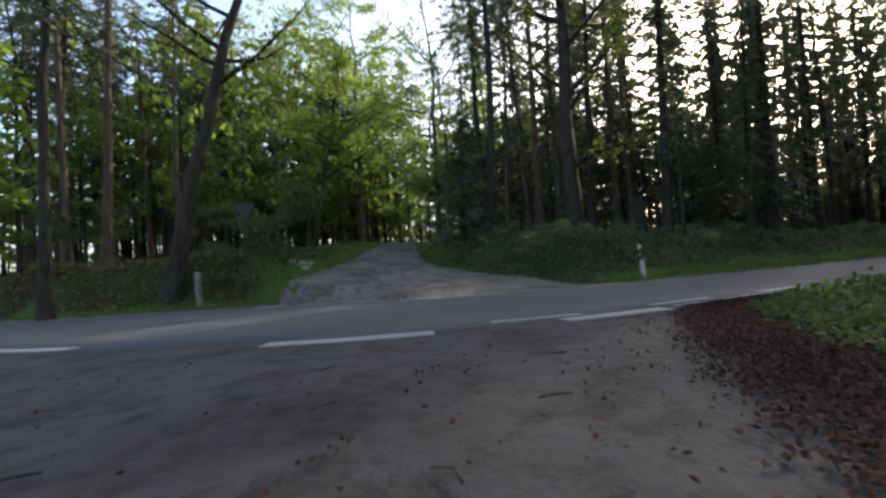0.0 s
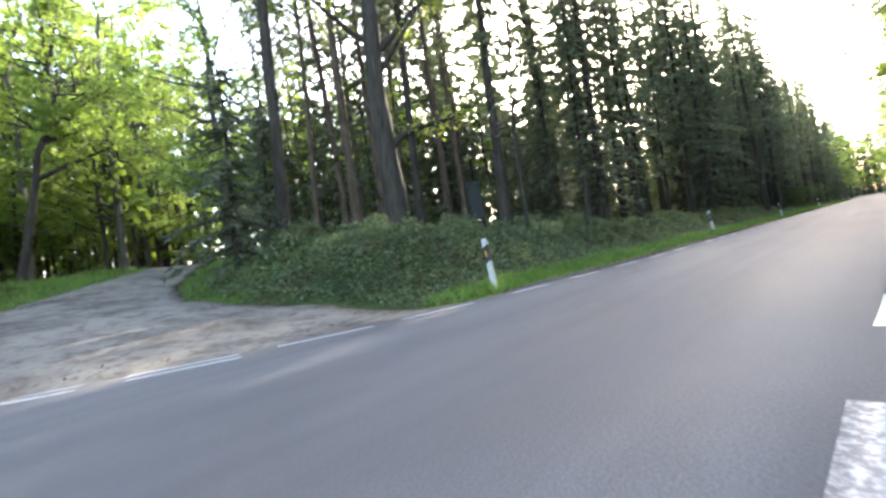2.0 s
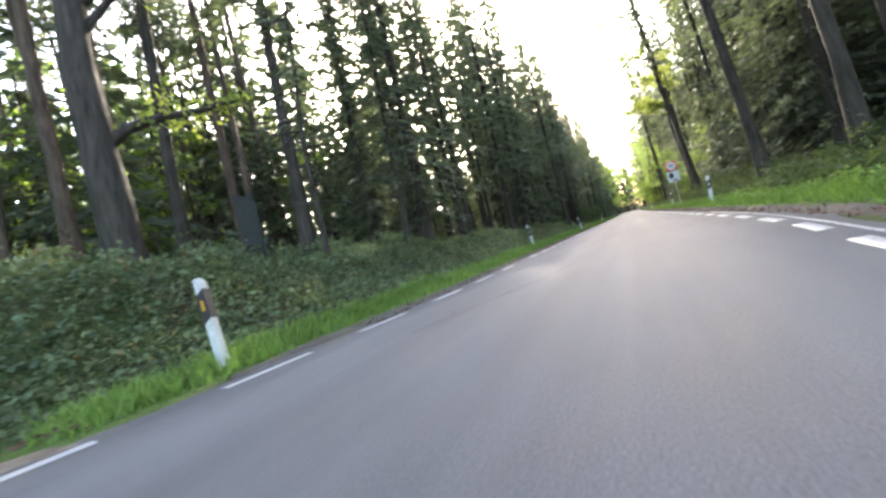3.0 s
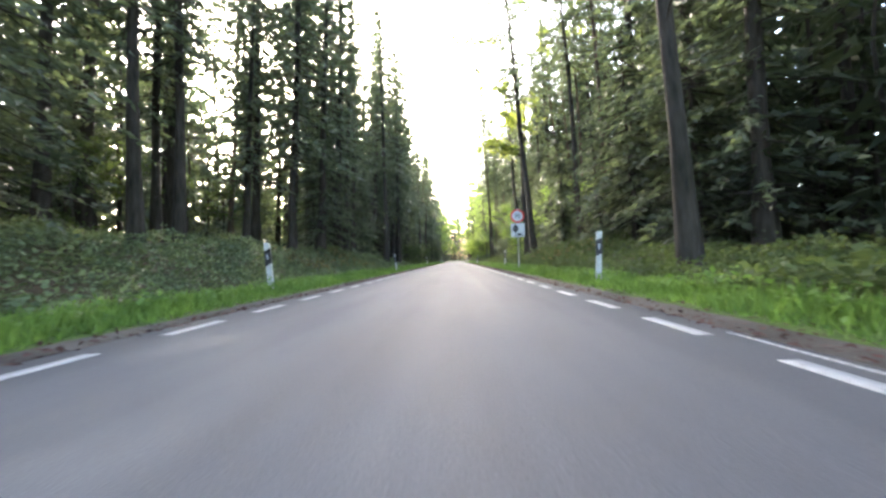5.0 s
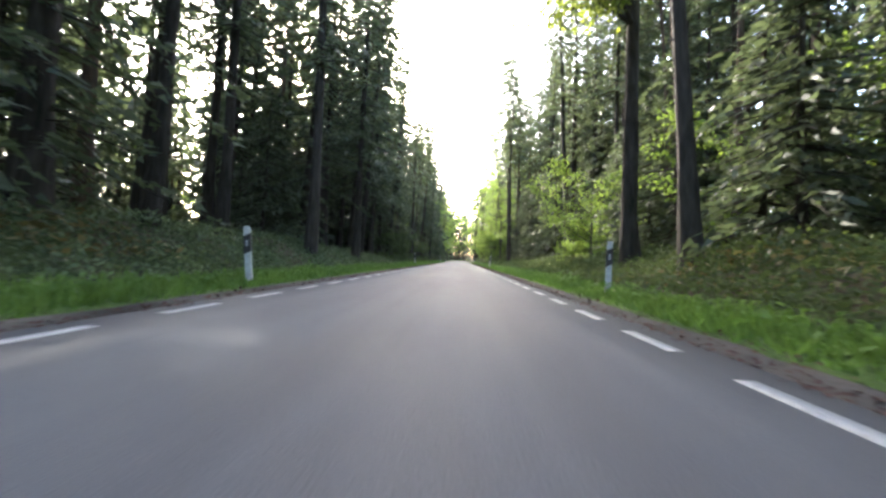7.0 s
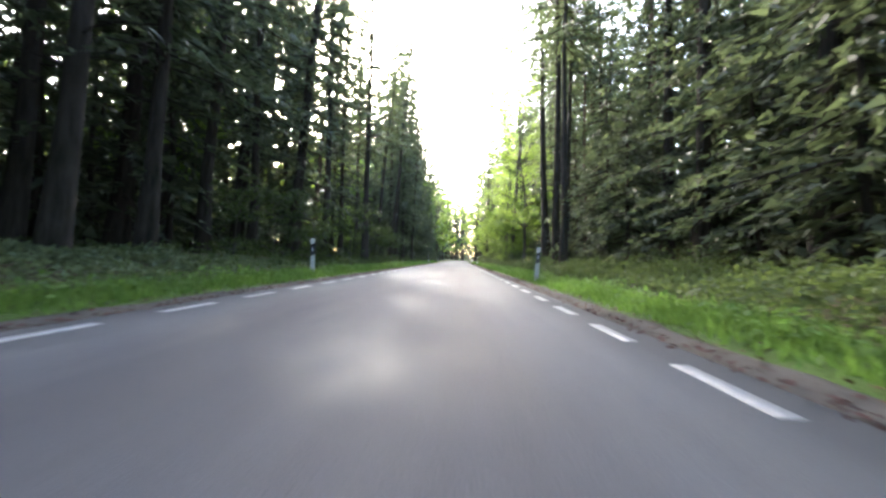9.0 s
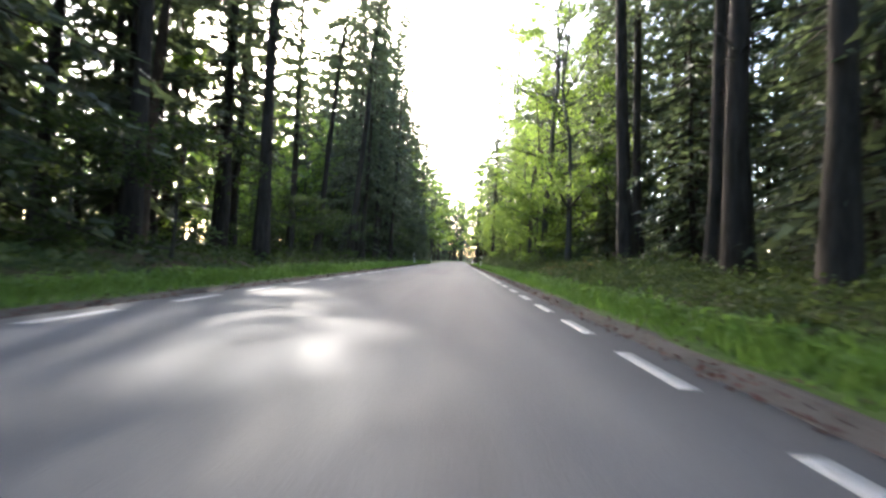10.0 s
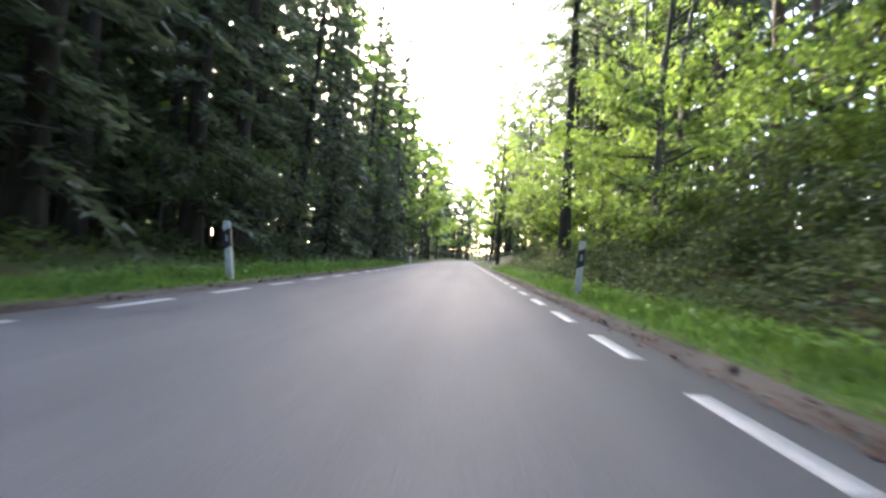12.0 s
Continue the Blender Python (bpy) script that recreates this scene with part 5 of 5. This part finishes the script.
def build_signs():
    # speed limit with a plate below, on the east verge
    x, y = 3.2, 39.9
    z = ground_z(x, y)
    top = 2.75 - z
    ob = tagged(empty("speed_limit_sign", pose(x, y, z, 0, 0, -4)), "round red-rimmed speed sign over a white pictogram plate", "road sign")
    child("pole", pole_mesh("pole", 0.032, -0.3, top + 0.02), ob, "grey steel pole")
    zc = top - 0.32
    bm = bmesh.new()
    disc(bm, 0.3, -0.047, -0.035, zc)
    child("sign_plate", bm_mesh("sign_plate", bm, SIGN_RED), ob, "round plate with a red rim")
    bm = bmesh.new()
    disc(bm, 0.225, -0.051, -0.046, zc)
    child("sign_face", bm_mesh("sign_face", bm, SIGN_WHITE), ob, "white face")
    d = child("digits", text_mesh("70", 0.27, BLACK), ob, "black digits 70")
    d.matrix_basis = pose(0, -0.053, zc, 90, 0, 0)
    bm = bmesh.new()
    zp = zc - 0.63
    bm_box(bm, -0.3, 0.3, -0.047, -0.035, zp - 0.3, zp + 0.3, 0.004)
    child("lower_plate", bm_mesh("lower_plate", bm, SIGN_WHITE), ob, "white square plate")
    bm = bmesh.new()
    crown = [(0.125 * math.cos(t) * (1 - 0.25 * math.sin(t)) - 0.1, zp + 0.09 + 0.17 * math.sin(t)) for t in [2 * math.pi * k / 24 for k in range(24)]]
    bm_prism(bm, crown, -0.052, -0.046)
    bm_prism(bm, [(-0.115, zp - 0.23), (-0.085, zp - 0.23), (-0.085, zp - 0.06), (-0.115, zp - 0.06)], -0.0515, -0.046)
    bm_prism(bm, [(-0.17, zp - 0.26), (0.24, zp - 0.26), (0.24, zp - 0.24), (-0.17, zp - 0.24)], -0.051, -0.046)
    bm_prism(bm, [(-0.03, zp - 0.22), (0.21, zp - 0.22), (0.21, zp - 0.17), (0.12, zp - 0.165), (0.08, zp - 0.13), (0.0, zp - 0.13), (-0.03, zp - 0.17)], -0.051, -0.046)
    child("pictogram", bm_mesh("pictogram", bm, BLACK), ob, "black tree and car pictogram")
    for k, zz in enumerate((zc + 0.16, zc - 0.16, zp + 0.18, zp - 0.18)):
        bm = bmesh.new()
        bm_box(bm, -0.05, 0.05, -0.036, 0.036, zz - 0.02, zz + 0.02, 0.004)
        child("clamp", bm_mesh("clamp", bm, STEEL), ob)
    # priority road diamond by the junction
    x, y = 2.95, 15.85
    z = ground_z(x, y)
    ob = tagged(empty("priority_sign", pose(x, y, z, 0, 0, 8)), "yellow and white diamond road sign on a steel pole", "road sign")
    child("pole", pole_mesh("pole", 0.032, -0.3, 2.25 - z), ob, "grey steel pole")
    zc = 2.15 - z
    for nm, s, y0, y1, mt, lb in (("sign_plate", 0.42, -0.045, -0.035, SIGN_WHITE, "white diamond plate"), ("sign_rim", 0.0, 0, 0, BLACK, ""), ("sign_face", 0.27, -0.05, -0.044, SIGN_YELLOW, "yellow diamond")):
        bm = bmesh.new()
        if s:
            bm_prism(bm, [(s, zc), (0, zc + s), (-s, zc), (0, zc - s)], y0, y1)
        else:
            for a, b in (((0.4, 0), (0, 0.4)), ((0, 0.4), (-0.4, 0)), ((-0.4, 0), (0, -0.4)), ((0, -0.4), (0.4, 0))):
                p, q = Vector((a[0], 0, a[1])), Vector((b[0], 0, b[1]))
                bm_prism(bm, [(p.x, zc + p.z), (q.x, zc + q.z), (q.x * 0.965, zc + q.z * 0.965), (p.x * 0.965, zc + p.z * 0.965)], -0.049, -0.044)
        child(nm, bm_mesh(nm, bm, mt), ob, lb)
    # give-way sign of the forest track, seen from behind
    x, y = -12.8, 4.1
    z = ground_z(x, y)
    ob = tagged(empty("give_way_sign", pose(x, y, z, 0, 0, 92)), "grey back of a triangular give-way sign", "road sign")
    pole = pole_mesh("pole", 0.035, -0.3, 2.5)
    pole.materials[0] = SIGN_BACK
    child("pole", pole, ob, "dark steel pole")
    bm = bmesh.new()
    bm_prism(bm, [(-0.36, 2.42), (-0.33, 2.46), (0.33, 2.46), (0.36, 2.42), (0.03, 1.84), (-0.03, 1.84)], -0.05, -0.036)
    child("sign_back", bm_mesh("sign_back", bm, SIGN_BACK), ob, "dark triangular back")
    for zz in (2.4, 2.1):
        bm = bmesh.new()
        bm_box(bm, -0.14, 0.14, -0.06, -0.05, zz - 0.02, zz + 0.02, 0.003)
        child("rail", bm_mesh("rail", bm, SIGN_BACK), ob)


def build_small_things():
    # weathered post on the corner of the track
    x, y = -11.6, 2.6
    z = ground_z(x, y)
    ob = tagged(empty("wooden_post", pose(x, y, z, 3, -5, 0)), "weathered pale wooden post with worn top at the bank", "post")
    r = np.random.default_rng(3)
    v, f = tube([(0, 0, -0.3), (0, 0, 0.3), (0.01, 0, 0.9), (0.01, 0.01, 1.2), (0.01, 0.01, 1.24), (0.01, 0.01, 1.25)], [0.12, 0.115, 0.11, 0.108, 0.085, 0.01], 14, 0.03, r)
    child("post_body", mesh_of("post_body", v, f, [OLD_WOOD], smooth=True), ob)
    # old notice board under the trees
    x, y = -6.9, 18.6
    z = ground_z(x, y)
    ob = tagged(empty("notice_board", pose(x, y, z, 0, 0, 52)), "weathered grey-green wooden board on two posts under trees", "notice board")
    for sx in (-0.17, 0.17):
        bm = bmesh.new()
        bm_box(bm, sx - 0.045, sx + 0.045, -0.045, 0.045, -0.3, 1.75, 0.008)
        child("leg", bm_mesh("leg", bm, GREY_GREEN), ob)
    bm = bmesh.new()
    bm_box(bm, -0.16, 0.16, -0.075, -0.046, 0.55, 1.6, 0.005)
    child("panel", bm_mesh("panel", bm, GREY_GREEN), ob, "grey-green panel")
    for z0, z1 in ((1.6, 1.67), (0.42, 0.49)):
        bm = bmesh.new()
        bm_box(bm, -0.23, 0.23, -0.09, -0.03, z0, z1, 0.006)
        child("crosspiece", bm_mesh("crosspiece", bm, GREY_GREEN), ob)
    # stones at the corner of the track
    for k in range(9):
        bm = bmesh.new()
        bmesh.ops.create_icosphere(bm, subdivisions=2, radius=1)
        for w in bm.verts:
            w.co *= 1 + 0.22 * noise.noise(w.co * 1.3 + Vector((k * 7, 0, 0)))
        x, y = -11.2 - r.uniform(0, 2.2), 6.0 + r.uniform(-0.5, 0.9)
        s = r.uniform(0.08, 0.2)
        ob = tagged(new("stone", bm_mesh("stone", bm, STONE)), "pale rough stone lying at the track edge", "stone", "stones by the track")
        ob.matrix_basis = Matrix.LocRotScale((x, y, ground_z(x, y) + 0.03), Euler((0, 0, k)), (s * 1.4, s, s * 0.7))
    # bare twigs fallen on the driveway and the road
    spots = [(4.4, 5.4), (3.6, 4.2), (2.6, 5.2), (4.9, 6.4), (3.2, 6.7), (2.8, 3.6), (3.9, 6.0), (2.2, 6.9), (4.6, 3.6), (3.4, 5.2)]
    for k, (x, y) in enumerate(spots):
        L = r.uniform(0.08, 0.2)
        p = [(0, 0, 0.008), (L * 0.5, r.normal(0, 0.02), 0.014), (L, r.normal(0, 0.03), 0.008)]
        a = tube(p, [0.006, 0.005, 0.002], 5)
        b = tube([p[1], (L * 0.75, r.choice([-1, 1]) * 0.06, 0.012)], [0.004, 0.0015], 4)
        ob = tagged(new("twig", mesh_of("twig", *joined([a, b]), [BARK])), "small broken brown twig lying on the ground", "twig", "fallen twigs")
        e = near_line(np.array([x]), np.array([y]), ROAD_F)[0][0] - float(road_half(np.array(y)))
        ob.matrix_basis = pose(x, y, 0.0 if e < 0 else max(ground_z(x, y), -0.03) + 0.018, 0, 0, r.uniform(0, 360))


build_posts()
build_signs()
build_small_things()
build_forest()
build_far_woods()
build_low_growth()
